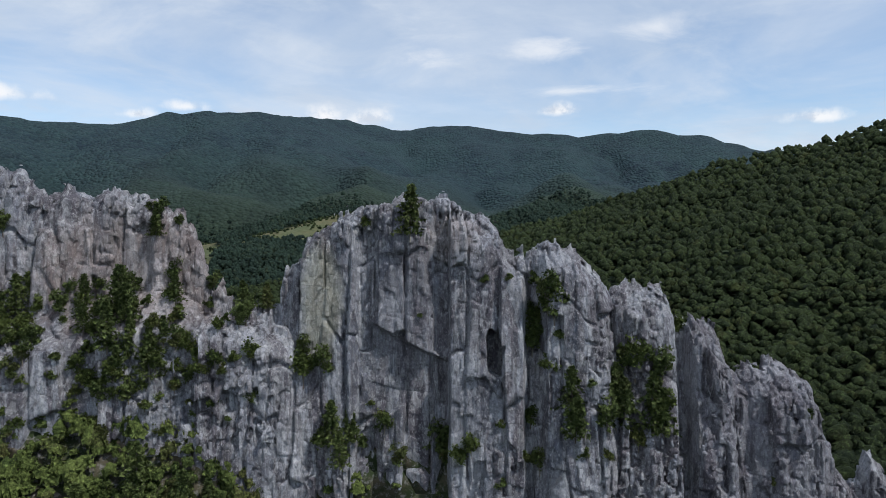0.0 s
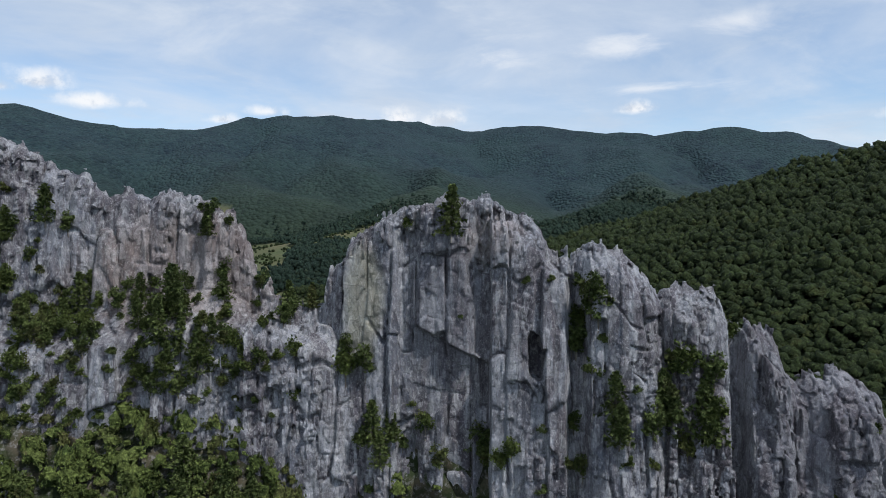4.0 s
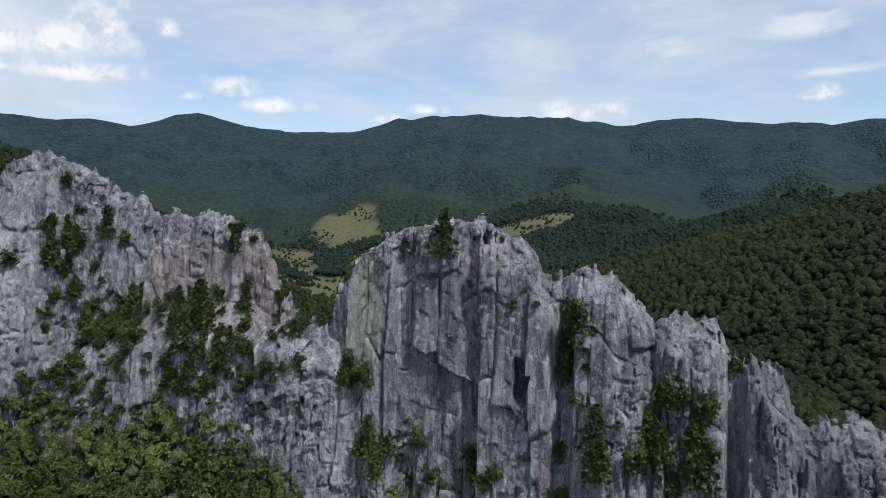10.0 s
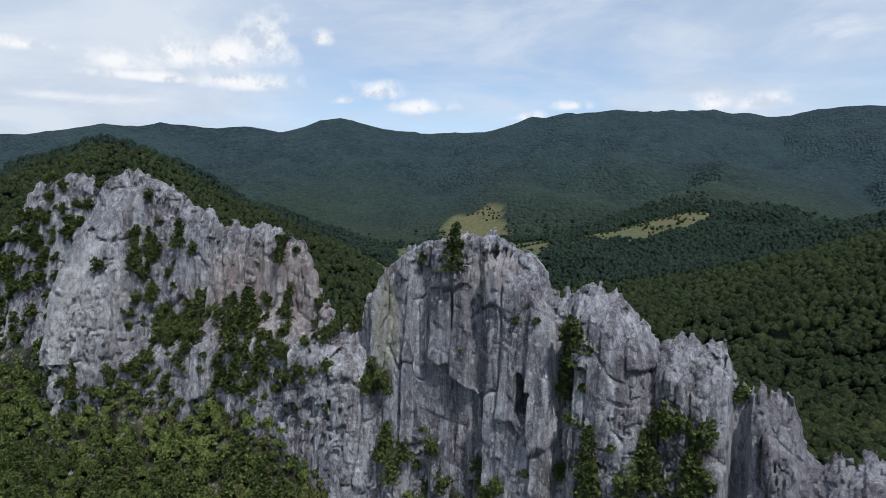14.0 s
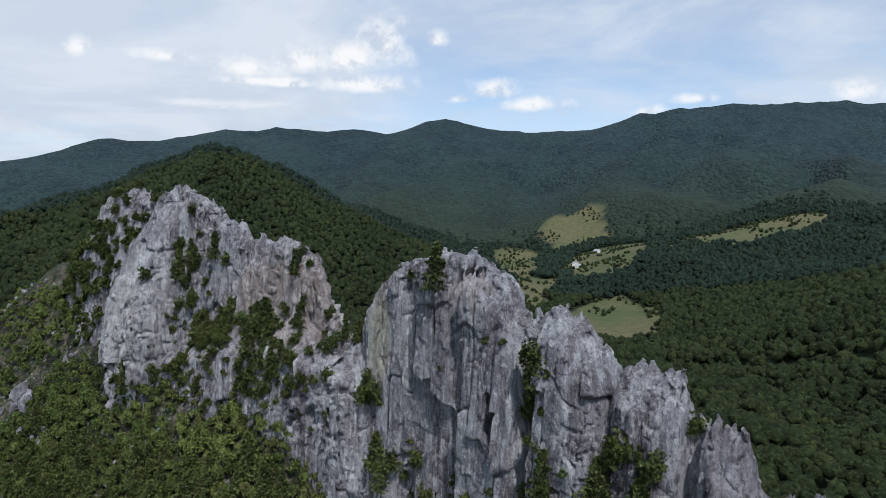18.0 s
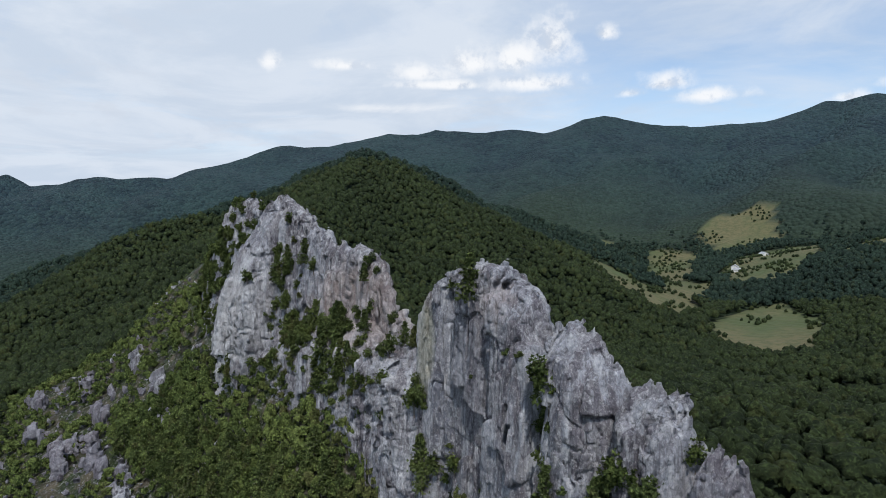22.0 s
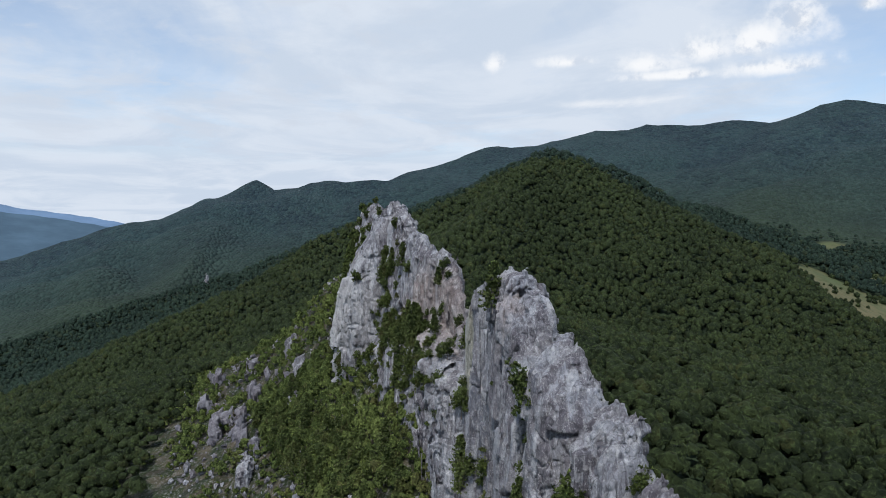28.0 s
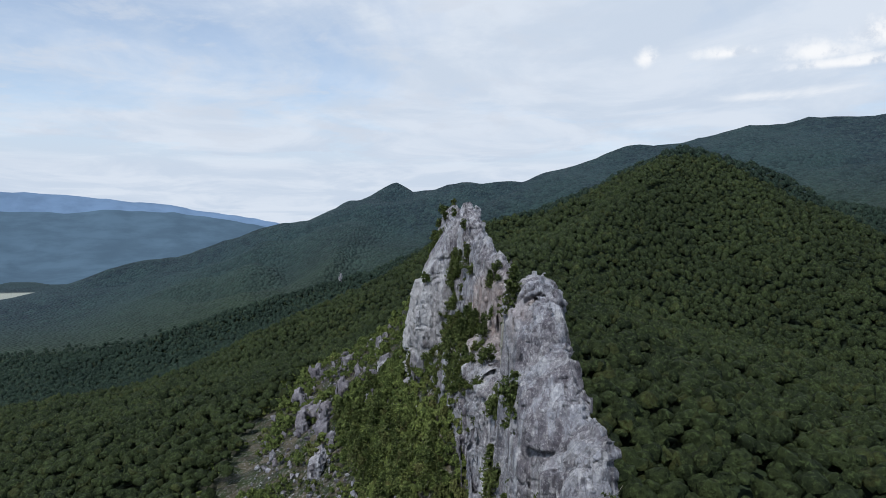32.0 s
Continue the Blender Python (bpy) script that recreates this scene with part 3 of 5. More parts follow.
def land(x, y):
    """The height of the ground, from a fine table near the fin and a coarse one beyond."""
    x, y = np.atleast_1d(np.asarray(x, float)), np.atleast_1d(np.asarray(y, float))
    near = (x > -425) & (x < 460) & (y > -255) & (y < 670)
    return np.where(near, lookup(x, y, CLOSE), lookup(x, y, WIDE))


# ---- meadows, water, stony scrub (outlines in plan) ----
MEADOWS = [
    [(-415, 610), (-420, 650), (-365, 660), (-362, 705), (-305, 676), (-272, 612), (-280, 565), (-324, 580), (-360, 585)],
    [(-735, 970), (-730, 1010), (-700, 1005), (-690, 968)],
    [(-645, 1040), (-620, 1065), (-550, 1010), (-476, 925), (-430, 800), (-500, 850), (-572, 930)],
    [(-222, 560), (-278, 683), (-240, 731), (-177, 664), (-137, 575), (-148, 516)],
    [(-330, 785), (-400, 845), (-475, 1043), (-391, 1103), (-285, 903), (-280, 795)],
    [(-315, 700), (-365, 790), (-470, 855), (-600, 950), (-610, 900), (-490, 790), (-370, 690)],
    [(-617, 1121), (-609, 1180), (-556, 1235), (-460, 1135), (-512, 1075), (-534, 1054)],
    [(-585, 985), (-625, 1040), (-580, 1060), (-520, 980)],
    [(-285, 925), (-240, 1060), (-165, 1150), (-95, 1130), (-120, 1040), (-180, 925)],
]
RIVER = [(-1850, -1000), (-1900, -850), (-1800, -760), (-1660, -800), (-1640, -900), (-1750, -1000)]


def inside(x, y, outline):
    hit = np.zeros(x.shape, bool)
    for (ax, ay), (bx, by) in zip(outline, outline[1:] + outline[:1]):
        cross = ((ay > y) != (by > y)) & (x < (bx - ax) * (y - ay) / (by - ay + 1e-9) + ax)
        hit ^= cross
    return hit


def open_ground(x, y):
    wx = x + 9 * smooth_noise(x / 22, y / 22, 0 * x, 90) + 4 * smooth_noise(x / 7, y / 7, 0 * x, 92)
    wy = y + 9 * smooth_noise(x / 22, y / 22, 0 * x + 5, 91)
    hit = np.zeros(x.shape, bool)
    for outline in MEADOWS:
        hit |= inside(wx, wy, outline)
    return hit


def stony_ground(x, y):
    """0 to 1: the steep scrub under the west side of the fin."""
    return ease(-330, -260, x) * ease(120, 60, x) * ease(20, 60, y + 0.12 * (x + 150)) * ease(165, 150, y)


# ---- mesh helpers ----
def raw_mesh(name, verts, faces, material, smooth=False, crisp=0):
    """A mesh from arrays; all faces have the same number of corners."""
    me = bpy.data.meshes.new(name)
    n, k = faces.shape
    me.vertices.add(len(verts))
    me.vertices.foreach_set("co", np.ascontiguousarray(verts, np.float32).ravel())
    me.loops.add(n * k)
    me.loops.foreach_set("vertex_index", np.ascontiguousarray(faces, np.int32).ravel())
    me.polygons.add(n)
    me.polygons.foreach_set("loop_start", np.arange(0, n * k, k, dtype=np.int32))
    me.polygons.foreach_set("loop_total", np.full(n, k, np.int32))
    me.polygons.foreach_set("use_smooth", np.full(n, smooth))
    me.update(calc_edges=True)
    me.materials.append(material)
    if crisp:
        me.set_sharp_from_angle(angle=radians(crisp))
    return me


def part(name, me, parent, label=""):
    ob = new(name, me)
    ob.parent = parent
    if label:
        tagged(ob, label)
    return ob


# ---- ground ----
def build_ground():
    u = np.linspace(-1, 1, 421)
    spread = np.sinh(u * 4.4) / np.sinh(4.4)
    gx, gy = np.meshgrid(-60 + 4700 * spread, 160 + 4700 * spread, indexing="ij")
    x, y = gx.ravel(), gy.ravel()
    z = true_land(x, y)
    n = len(u)
    i = np.arange(n * n).reshape(n, n)
    faces = np.stack([i[:-1, :-1], i[1:, :-1], i[1:, 1:], i[:-1, 1:]], -1).reshape(-1, 4)
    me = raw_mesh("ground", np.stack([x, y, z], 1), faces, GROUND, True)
    # the last attribute brings in the painted haze by distance
    for name, value in (("meadow", open_ground(x, y).astype(float)), ("river", inside(x, y, RIVER).astype(float)), ("stony", stony_ground(x, y)), ("haze_tint", ease(900, 1700, np.hypot(x + 20, y - 120)))):
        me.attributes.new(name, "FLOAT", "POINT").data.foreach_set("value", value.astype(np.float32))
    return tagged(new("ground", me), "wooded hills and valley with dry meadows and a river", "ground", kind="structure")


build_ground()


# ---- hazy hills beyond the valley ----
def far_hills(name, eye, away, depth, rise, skyline, foot, material, salt, label):
    """A long range far off: (turn from +y towards -x, height above the horizon) along its crest, in degrees."""
    turns, ups = zip(*sorted(skyline))
    rows, cols = 20, 150
    a = np.linspace(turns[0], turns[-1], cols)
    up = np.interp(a, turns, ups) + 0.05 * smooth_noise(a * 1.3, a * 0, a * 0, salt)
    top = eye[2] + away * np.tan(np.radians(up))
    verts = []
    for i in range(rows):
        k = i / (rows - 1)
        fold = fractal(a * 0.45 + 2 * k, a * 0 + 4 * k, a * 0, 3, salt + 1)
        z = foot + (top - foot) * k ** rise + 14 * fold * k * (1 - k) * 4
        r = away - depth * (1 - k)
        verts.append(np.stack([eye[0] - r * np.sin(np.radians(a)), eye[1] + r * np.cos(np.radians(a)), z], 1))
    n = np.arange(rows * cols).reshape(rows, cols)
    faces = np.stack([n[:-1, :-1], n[:-1, 1:], n[1:, 1:], n[1:, :-1]], -1).reshape(-1, 4)
    return tagged(new(name, raw_mesh(name, np.concatenate(verts), faces, material, True)), label, "hills", kind="structure")


HORIZON_EYE = (137.9, 107.3, 319.4)
far_hills("backdrop_hills", HORIZON_EYE, 4400, 420, 1.4, [(135, 2.3), (120, 2.0), (114.3, 1.7), (111.9, 1.45), (109.8, 1.19), (107.1, 1.04), (105.6, 0.62), (101.9, 0.1), (97.6, -0.71), (94, -1.5), (88, -2.4)], 60, DISTANCE[0], 21, "hazy pale blue hills far beyond the valley")
far_hills("backdrop_hills", HORIZON_EYE, 3900, 1500, 2.0, [(135, 1.0), (120, 0.55), (114.3, 0.35), (112.0, 0.62), (110.3, 0.55), (107.0, 0.40), (105.0, 0.15), (102, -0.35), (98, -1.1), (94, -1.9), (88, -2.6)], 104, DISTANCE[1], 22, "hazy blue wooded hills across the river valley")


# ---- rock ----
def surface(values, origin, step):
    """Quads round the region of the grid where the values are negative."""
    inner = values < 0
    nx, ny, nz = values.shape
    count = np.zeros((nx - 1, ny - 1, nz - 1), np.int8)
    for a in (0, 1):
        for b in (0, 1):
            for c in (0, 1):
                count += inner[a:nx - 1 + a, b:ny - 1 + b, c:nz - 1 + c]
    cell = np.argwhere((count > 0) & (count < 8))
    index = np.full(count.shape, -1, np.int64)
    index[tuple(cell.T)] = np.arange(len(cell))
    total, hits = np.zeros((len(cell), 3)), np.zeros(len(cell))
    corners = [(a, b, c) for a in (0, 1) for b in (0, 1) for c in (0, 1)]
    at = {k: values[cell[:, 0] + k[0], cell[:, 1] + k[1], cell[:, 2] + k[2]] for k in corners}
    for k in corners:
        for axis in range(3):
            if k[axis] == 0:
                q = tuple(1 if i == axis else k[i] for i in range(3))
                va, vb = at[k], at[q]
                cross = (va < 0) != (vb < 0)
                s = np.where(cross, va / np.where(cross, va - vb, 1), 0)
                p = np.array(k, float)[None] + np.eye(3)[axis][None] * s[:, None]
                total += p * cross[:, None]
                hits += cross
    verts = origin + (cell + total / hits[:, None]) * step
    faces = []
    for axis in range(3):
        o1, o2 = [(1, 2), (2, 0), (0, 1)][axis]
        lo = [slice(1, -1)] * 3
        hi = [slice(1, -1)] * 3
        lo[axis], hi[axis] = slice(0, -1), slice(1, None)
        va, vb = inner[tuple(lo)], inner[tuple(hi)]
        for flip, mask in ((False, va & ~vb), (True, ~va & vb)):
            e = np.argwhere(mask)
            e[:, o1] += 1
            e[:, o2] += 1
            ring = []
            for s1, s2 in ((-1, -1), (0, -1), (0, 0), (-1, 0)):
                c = e.copy()
                c[:, o1] += s1
                c[:, o2] += s2
                ring.append(index[tuple(c.T)])
            ring = np.stack(ring if not flip else ring[::-1], 1)
            faces.append(ring[(ring >= 0).all(1)])
    return verts, np.concatenate(faces)


def masonry(x, y, z, wide, deep, tall, salt):
    """Upright joints and level breaks: each block has an offset and a tilt of its own. Returns the offset and the distance to the nearest joint."""
    u = x / wide + 0.30 * quick_noise(x / wide / 1.7, z / tall / 3.0, y * 0, salt) + 0.22 * quick_noise(x / wide, z / tall, y / deep, salt + 1)
    v = y / deep + 0.30 * quick_noise(y / deep / 1.7, z / tall / 3.0, y * 0 + 9, salt + 2)
    i, j = np.floor(u).astype(np.int32), np.floor(v).astype(np.int32)
    lot = CHANCE[((i + salt) & 63) * 64 + ((j + 3 * salt) & 63)]
    w = z / tall * (0.75 + 0.5 * lot[:, 0]) + 9 * lot[:, 1] + 0.5 * (lot[:, 2] - 0.5) * (u - i) + 0.16 * quick_noise(x / wide * 1.5, z / tall, y / deep, salt + 4)
    k = np.floor(w).astype(np.int32)
    lot = CHANCE[(((i + salt) & 63) * 64 + ((j + 3 * salt) & 63)) * 64 + ((k + 5 * salt) & 63)]
    a, c = u - i - 0.5, w - k - 0.5
    offset = (lot[:, 3] * 2 - 1) + 1.1 * (lot[:, 4] * 2 - 1) * a + 0.9 * (lot[:, 5] * 2 - 1) * c
    return offset, np.minimum((0.5 - np.abs(a)) * wide, (0.5 - np.abs(c)) * tall * (0.6 + 0.8 * (lot[:, 0] > 0.5)))


def weather(f, x, y, z, band_width, salt, fine=1.0, crest=False):
    """Breaks a smooth body up into blocks, joints and runnels near its surface."""
    near = np.abs(f) < band_width
    x, y, z = (np.broadcast_to(c, f.shape)[near].astype(np.float32) for c in (x, y, z))
    wx = x + 0.10 * (z - 270) * quick_noise(x / 40, y / 40, z / 70, salt + 2) + 0.5 * quick_noise(x / 9, y / 9, z / 16, salt)
    wz = z + 0.22 * x + 1.2 * quick_noise(x / 11, y / 11, z / 14, salt + 1)
    broken = ease(-0.15, 0.45, quick_noise(x / 13, y / 15, z / 19, salt + 3))
    if crest:
        broken = np.maximum(np.maximum(broken, ease(9, 2.5, np.interp(x, CREST_X, CREST_Z) - z)), 0.8 * ease(46, 58, x))
    big, joint = masonry(wx, y, wz, 6.2, 9.0, 19.0, salt + 10)
    mid, crack = masonry(wx + 3, y, wz, 2.3, 3.6, 6.0, salt + 20)
    small, nick = masonry(wx, y, wz - 0.3 * x, 1.05, 1.5, 1.7, salt + 33)
    d = 1.15 * big
    if crest:
        d = d * (0.45 + 0.55 * ease(0, 9, np.interp(x, CREST_X, CREST_Z) - z))
    d = d + (0.26 + 0.62 * broken) * mid + (0.13 + 0.36 * broken) * small
    d += 0.75 * (1 - ease(0.05, 0.50, joint)) + (0.15 + 0.60 * broken) * (1 - ease(0.02, 0.38, crack)) + (0.05 + 0.28 * broken) * (1 - ease(0.0, 0.24, nick))
    runnels = quick_noise(wx / 1.4, y / 2.0, z / 22, salt + 40) + 0.6 * quick_noise(wx / 0.7, y / 1.2, z / 12, salt + 41)
    d += fine * (0.08 * runnels + (0.05 + 0.10 * broken) * quick_noise(x / 1.1, y / 1.1, z / 1.4, salt + 31))
    g = f.copy()
    g[near] += d
    return g


# skyline of the fin: the length along it and the height of its crest
PEAK_X = [-262, -245, -222, -205, -190, -176, -165, -157, -150, -141, -135, -128, -124, -119, -115, -108, -101, -96, -91, -88, -85, -80, -76, -70, -66, -62, -60, -56, -54, -52]
PEAK_Z = [275, 278, 282, 292, 300, 312, 324, 322, 325, 323, 320, 324, 325.5, 325, 322.5, 320.5, 317.5, 314, 313, 309, 307.5, 308.5, 307, 309, 307.7, 307, 305.5, 303, 300.5, 294]
TOWER_X = [-50, -48, -46.5, -43, -39, -35.6, -34.6, -33.6, -32.8, -29.4, -26, -23, -19.8, -16, -11, -8, 2, 6, 9.6, 12, 13.3, 15, 18, 20, 22, 24.6, 25.5, 27.5, 30.4, 32.8, 34.3, 35.9, 38, 46.5, 48.3]
TOWER_Z = [287, 288.5, 286, 284.5, 283, 284, 288.5, 293, 292, 296.5, 299.6, 301.5, 303, 305.2, 305.8, 306.6, 306.2, 303.6, 302.3, 300, 296.5, 293.5, 295, 296.2, 297.4, 298, 296, 296, 293.5, 291.5, 289, 287, 288.5, 288, 285.5]
END_X = [49.4, 51, 53, 55.6, 58, 60.5, 62.5, 65, 70, 74, 76.5, 77, 79, 81, 84.5, 86, 88.6, 91, 94, 97, 104]
END_Z = [282, 280.5, 282.3, 280.5, 278, 271, 269, 271, 272.5, 271, 268, 263, 259.5, 252, 247.7, 248.5, 253.5, 251.5, 248, 245.5, 232]
CREST_X, CREST_Z = PEAK_X + TOWER_X + END_X, PEAK_Z + TOWER_Z + END_Z
# how far the west face stands proud, along the fin
PROUD_X = [-40, -34, -30, -19, -17.2, -15, -13, -3, 0.6, 1.3, 1.9, 5, 13, 16.5, 17.6, 20.4, 21.6, 27, 34, 35.4, 37, 46, 48.2, 49, 51, 52, 58, 60, 62.5, 66, 74, 78, 84, 90, 100]
PROUD_Y = [0, 0, 0.9, 1.4, -1.2, -1.2, 0.6, 1.2, -1.6, -1.8, 2.6, 3.2, 3.4, 2.7, -1.4, -1.4, 3.0, 4.0, 3.6, 1.8, 2.4, 3.2, 2.6, -1.2, -1.2, 3.0, 3.8, 1.2, 1.6, 4.2, 4.2, 2.2, 1.0, 2.0, 1.0]


def fin_body(x, y, z):
    """Negative inside the rock fin, before weathering."""
    crest = np.interp(x, CREST_X, CREST_Z)
    line = np.interp(x, [-262, -220, -151, -119, -70, -45, -20, 24, 47, 71, 100], [142, 142, 142.5, 146, 149.5, 149, 146.8, 145.2, 145.4, 142.6, 140])
    thick = np.interp(x, [-262, -150, -110, -60, -40, -20, 20, 46, 75, 100], [3, 3, 3.2, 3.6, 2.8, 3.9, 3.3, 3.2, 3.4, 3])
    batter = np.interp(x, [-262, -170, -140, -100, -60, -40, -10, 14, 24, 46, 60, 100], [.2, .2, .22, .16, .05, .10, .05, .08, .16, .14, .18, .2])
    d = crest - z
    deep = np.clip(d, 0, None)
    proud = np.interp(x, PROUD_X, PROUD_Y) * ease(0, 7, d)
    blunt = np.interp(x, [-32, -18, 8, 15], [1.5, 0.6, 0.6, 1.5])
    flank = thick * (1 - np.exp(-deep / blunt)) + batter * deep + proud
    flap = 277.7 - 0.50 * (x + 11)
    flank = flank - 2.6 * ease(0.6, -0.6, z - flap) * ease(-15, -13.5, x) * ease(1.6, 1.0, x)
    rear = np.interp(x, [-60, -30, -20, 12, 20, 60], [0.6, 0.6, 0.95, 0.9, 0.45, 0.45]) * thick * (1 - np.exp(-deep / blunt)) + 0.05 * deep - 0.6
    f = np.maximum(np.maximum(line - flank - y, y - line - rear), -d * 0.9)
    # lower tier under the trees of the ledge
    top = np.interp(x, [-262, -120, -95, -75, -60, -45, -38, -30, -26], [262, 268, 272, 276, 279, 277, 275, 272, 262])
    foot = np.interp(x, [-262, -100, -80, -60, -45, -34, -26], [126, 130, 133, 135, 136.5, 138, 142])
    tier = np.maximum(foot - 0.10 * (top - z) - y, z - top - 0.85 * np.minimum(y - foot, np.interp(x, [-80, -56, -50], [13, 11, 4])))
    f = np.minimum(f, np.maximum(np.maximum(tier, y - 156), np.maximum(-110 - x, x + 27)))
    # the rib that runs down from the peak
    nose = np.interp(z, [225, 250, 265, 274, 290, 300, 312, 325], [124, 122, 120.5, 120.5, 123.5, 127, 134.5, 143])
    half = np.interp(z, [225, 255, 285, 312, 325], [15, 12, 10.5, 6, 0.3])
    mid = np.interp(z, [225, 270, 325], [-121, -122, -123])
    f = np.minimum(f, np.maximum(np.maximum(nose + 0.25 * np.abs(x - mid + 3) - y, np.abs(x - mid) - half), np.maximum(y - 150, z - 326)))
    # hollows: the roofed cave in the pillar and the gap under the summit block
    f = np.maximum(f, 4.0 * (1 - np.maximum(np.maximum(np.abs(x - 11.3 - 0.12 * (z - 274)) / (1.1 + 0.16 * np.clip(z - 269, 0, 8)), np.abs(y - 136.5) / 6.0), np.abs(z - 273.8 + 0.6 * (x - 11.3)) / 4.2)))
    f = np.maximum(f, 3.0 * (1 - np.sqrt(((x - 2.6) / 3.4) ** 2 + ((y - 142.8) / 3.2) ** 2 + ((z - 302.3) / 1.5) ** 2)))
    return f


def fin_grid(x0, x1, y0, y1, z0, z1, step, salt):
    x = np.arange(x0, x1 + step, step)[:, None, None]
    y = np.arange(y0, y1 + step, step)[None, :, None]
    z = np.arange(z0, z1 + step, step)[None, None, :]
    f = fin_body(x, y, z)
    f = weather(f, x, y, z, 4.5, salt, 1.0, True)
    verts, faces = surface(f.astype(np.float32), np.array([x0, y0, z0]), step)
    high = verts[faces[:, 0]]
    return verts, faces[high[:, 2] > land(high[:, 0], high[:, 1]) - 2.5]


ROCK_FACES = []


def rock_parts(verts, faces, cuts, owner, names):
    """One mesh for each stretch of the fin between two cuts."""
    ROCK_FACES.append((verts, faces))
    centre = verts[faces].mean(1)
    along = centre[:, 0] + 0.8 * smooth_noise(centre[:, 1] / 5, centre[:, 2] / 5, centre[:, 2] * 0, 7)
    which = np.digitize(along, cuts)
    for k, (name, label) in enumerate(names):
        chosen = faces[which == k]
        used, back = np.unique(chosen, return_inverse=True)
        part(name, raw_mesh(name, verts[used], back.reshape(-1, 4), ROCK, True, 19), owner, label)


tower = tagged(new("rock_tower"), "grey jagged quartzite fin with cracked towers and small trees on ledges", "cliff")
peak = tagged(new("rock_peak"), "pale grey and pinkish quartzite peak with tree-grown ledges", "cliff")
v, q = fin_grid(-41, 106, 114, 162, 224, 311, 0.35, 100)
rock_parts(v, q, [-33.5, 1.4, 18.5, 35.2, 49.6, 61.0, 82.0], tower,
           [("saddle", "low grey saddle wall"), ("slab", "smooth grey slab with a yellow lichen stain"), ("pillar", "tall grey pillar with a dark roofed hollow"),
            ("pinnacle", "pointed purple-grey pinnacle"), ("block", "square-topped light grey block"), ("spire", "dark narrow spire"),
            ("shoulder", "rounded pale shoulder"), ("horn", "low pointed horn at the end")])
v, q = fin_grid(-205, -38.5, 104, 164, 236, 331, 0.5, 200)
rock_parts(v, q, [-165, -139, -106, -78], peak,
           [("spur", "broken grey spur"), ("shoulder", "grey shoulder left of the rib"), ("rib", "pale steep rib"), ("gully", "dark gully wall"), ("wall", "pinkish streaked wall")])


def crag(name, x, y, tall, wide, salt, label, step=0.55):
    """A free-standing outcrop on the slope: a row of leaning columns."""
    rng = np.random.default_rng(salt)
    base = float(land(x, y)[0]) - 4
    reach = wide + 4
    gx = np.arange(x - reach, x + reach, step)[:, None, None]
    gy = np.arange(y - reach * 0.7, y + reach * 0.7, step)[None, :, None]
    gz = np.arange(base, base + tall + 8, step)[None, None, :]
    f = None
    for i in range(8):
        cx, cy = x + wide * (i / 3.5 - 1) * 0.9, y + rng.uniform(-1, 1) * wide * 0.25
        h = base + 4 + tall * rng.uniform(0.15, 0.8)
        r = wide * rng.uniform(0.09, 0.22)
        lean = rng.uniform(-0.1, 0.1)
        r_at = r + 0.09 * (h - gz)
        col = np.maximum(np.maximum(np.abs(gx - cx - lean * (gz - base)), np.abs(gy - cy) * 0.9) - r_at, gz - h + 0.5 * (gx - cx) * (1 if i % 2 else -1) - 0.55 * (gy - cy))
        f = col if f is None else np.minimum(f, col)
    f = weather(f, gx, gy, gz, 4.0, salt)
    vv, qq = surface(f.astype(np.float32), np.array([x - reach, y - reach * 0.7, base]), step)
    ROCK_FACES.append((vv, qq))
    return tagged(new(name, raw_mesh(name, vv, qq, ROCK, True, 19)), label, "rock", "outcrops below the cliff")


crag("rock_outcrop", -884, 42, 26, 6, 313, "pale rock rib in the dark forest", 1.0)
crag("rock_outcrop", -184, 92, 9, 8, 316, "thin purple-grey rock ribs among bushes")
crag("rock_outcrop", -145, 106, 9, 7, 317, "thin pale rock ribs among bushes")
crag("rock_outcrop", -214, 92, 10, 7, 318, "thin purple-grey rock ribs among bushes")
crag("rock_outcrop", -120, 88, 6, 7, 319, "small pale ledges among bushes")
crag("rock_outcrop", -233, 74, 11, 6, 301, "grey rock pillar rising out of the scrub slope")
crag("rock_outcrop", -197, 70, 9, 6, 302, "narrow pale rock pillars low on the slope")
crag("rock_outcrop", -172, 77, 10, 11, 303, "broken purple-grey rock band on the slope")
crag("rock_outcrop", -155, 87, 8, 10, 304, "broken purple-grey rock band on the slope")
crag("rock_outcrop", -131, 92, 6, 6, 305, "small pale ledges among bushes")
crag("rock_outcrop", -112, 104, 6, 6, 306, "small pale ledges among bushes")
crag("rock_outcrop", -170, 112, 8, 6, 307, "small pale ledges among bushes")
crag("rock_outcrop", -205, 110, 9, 7, 308, "grey ledges at the foot of the spur")


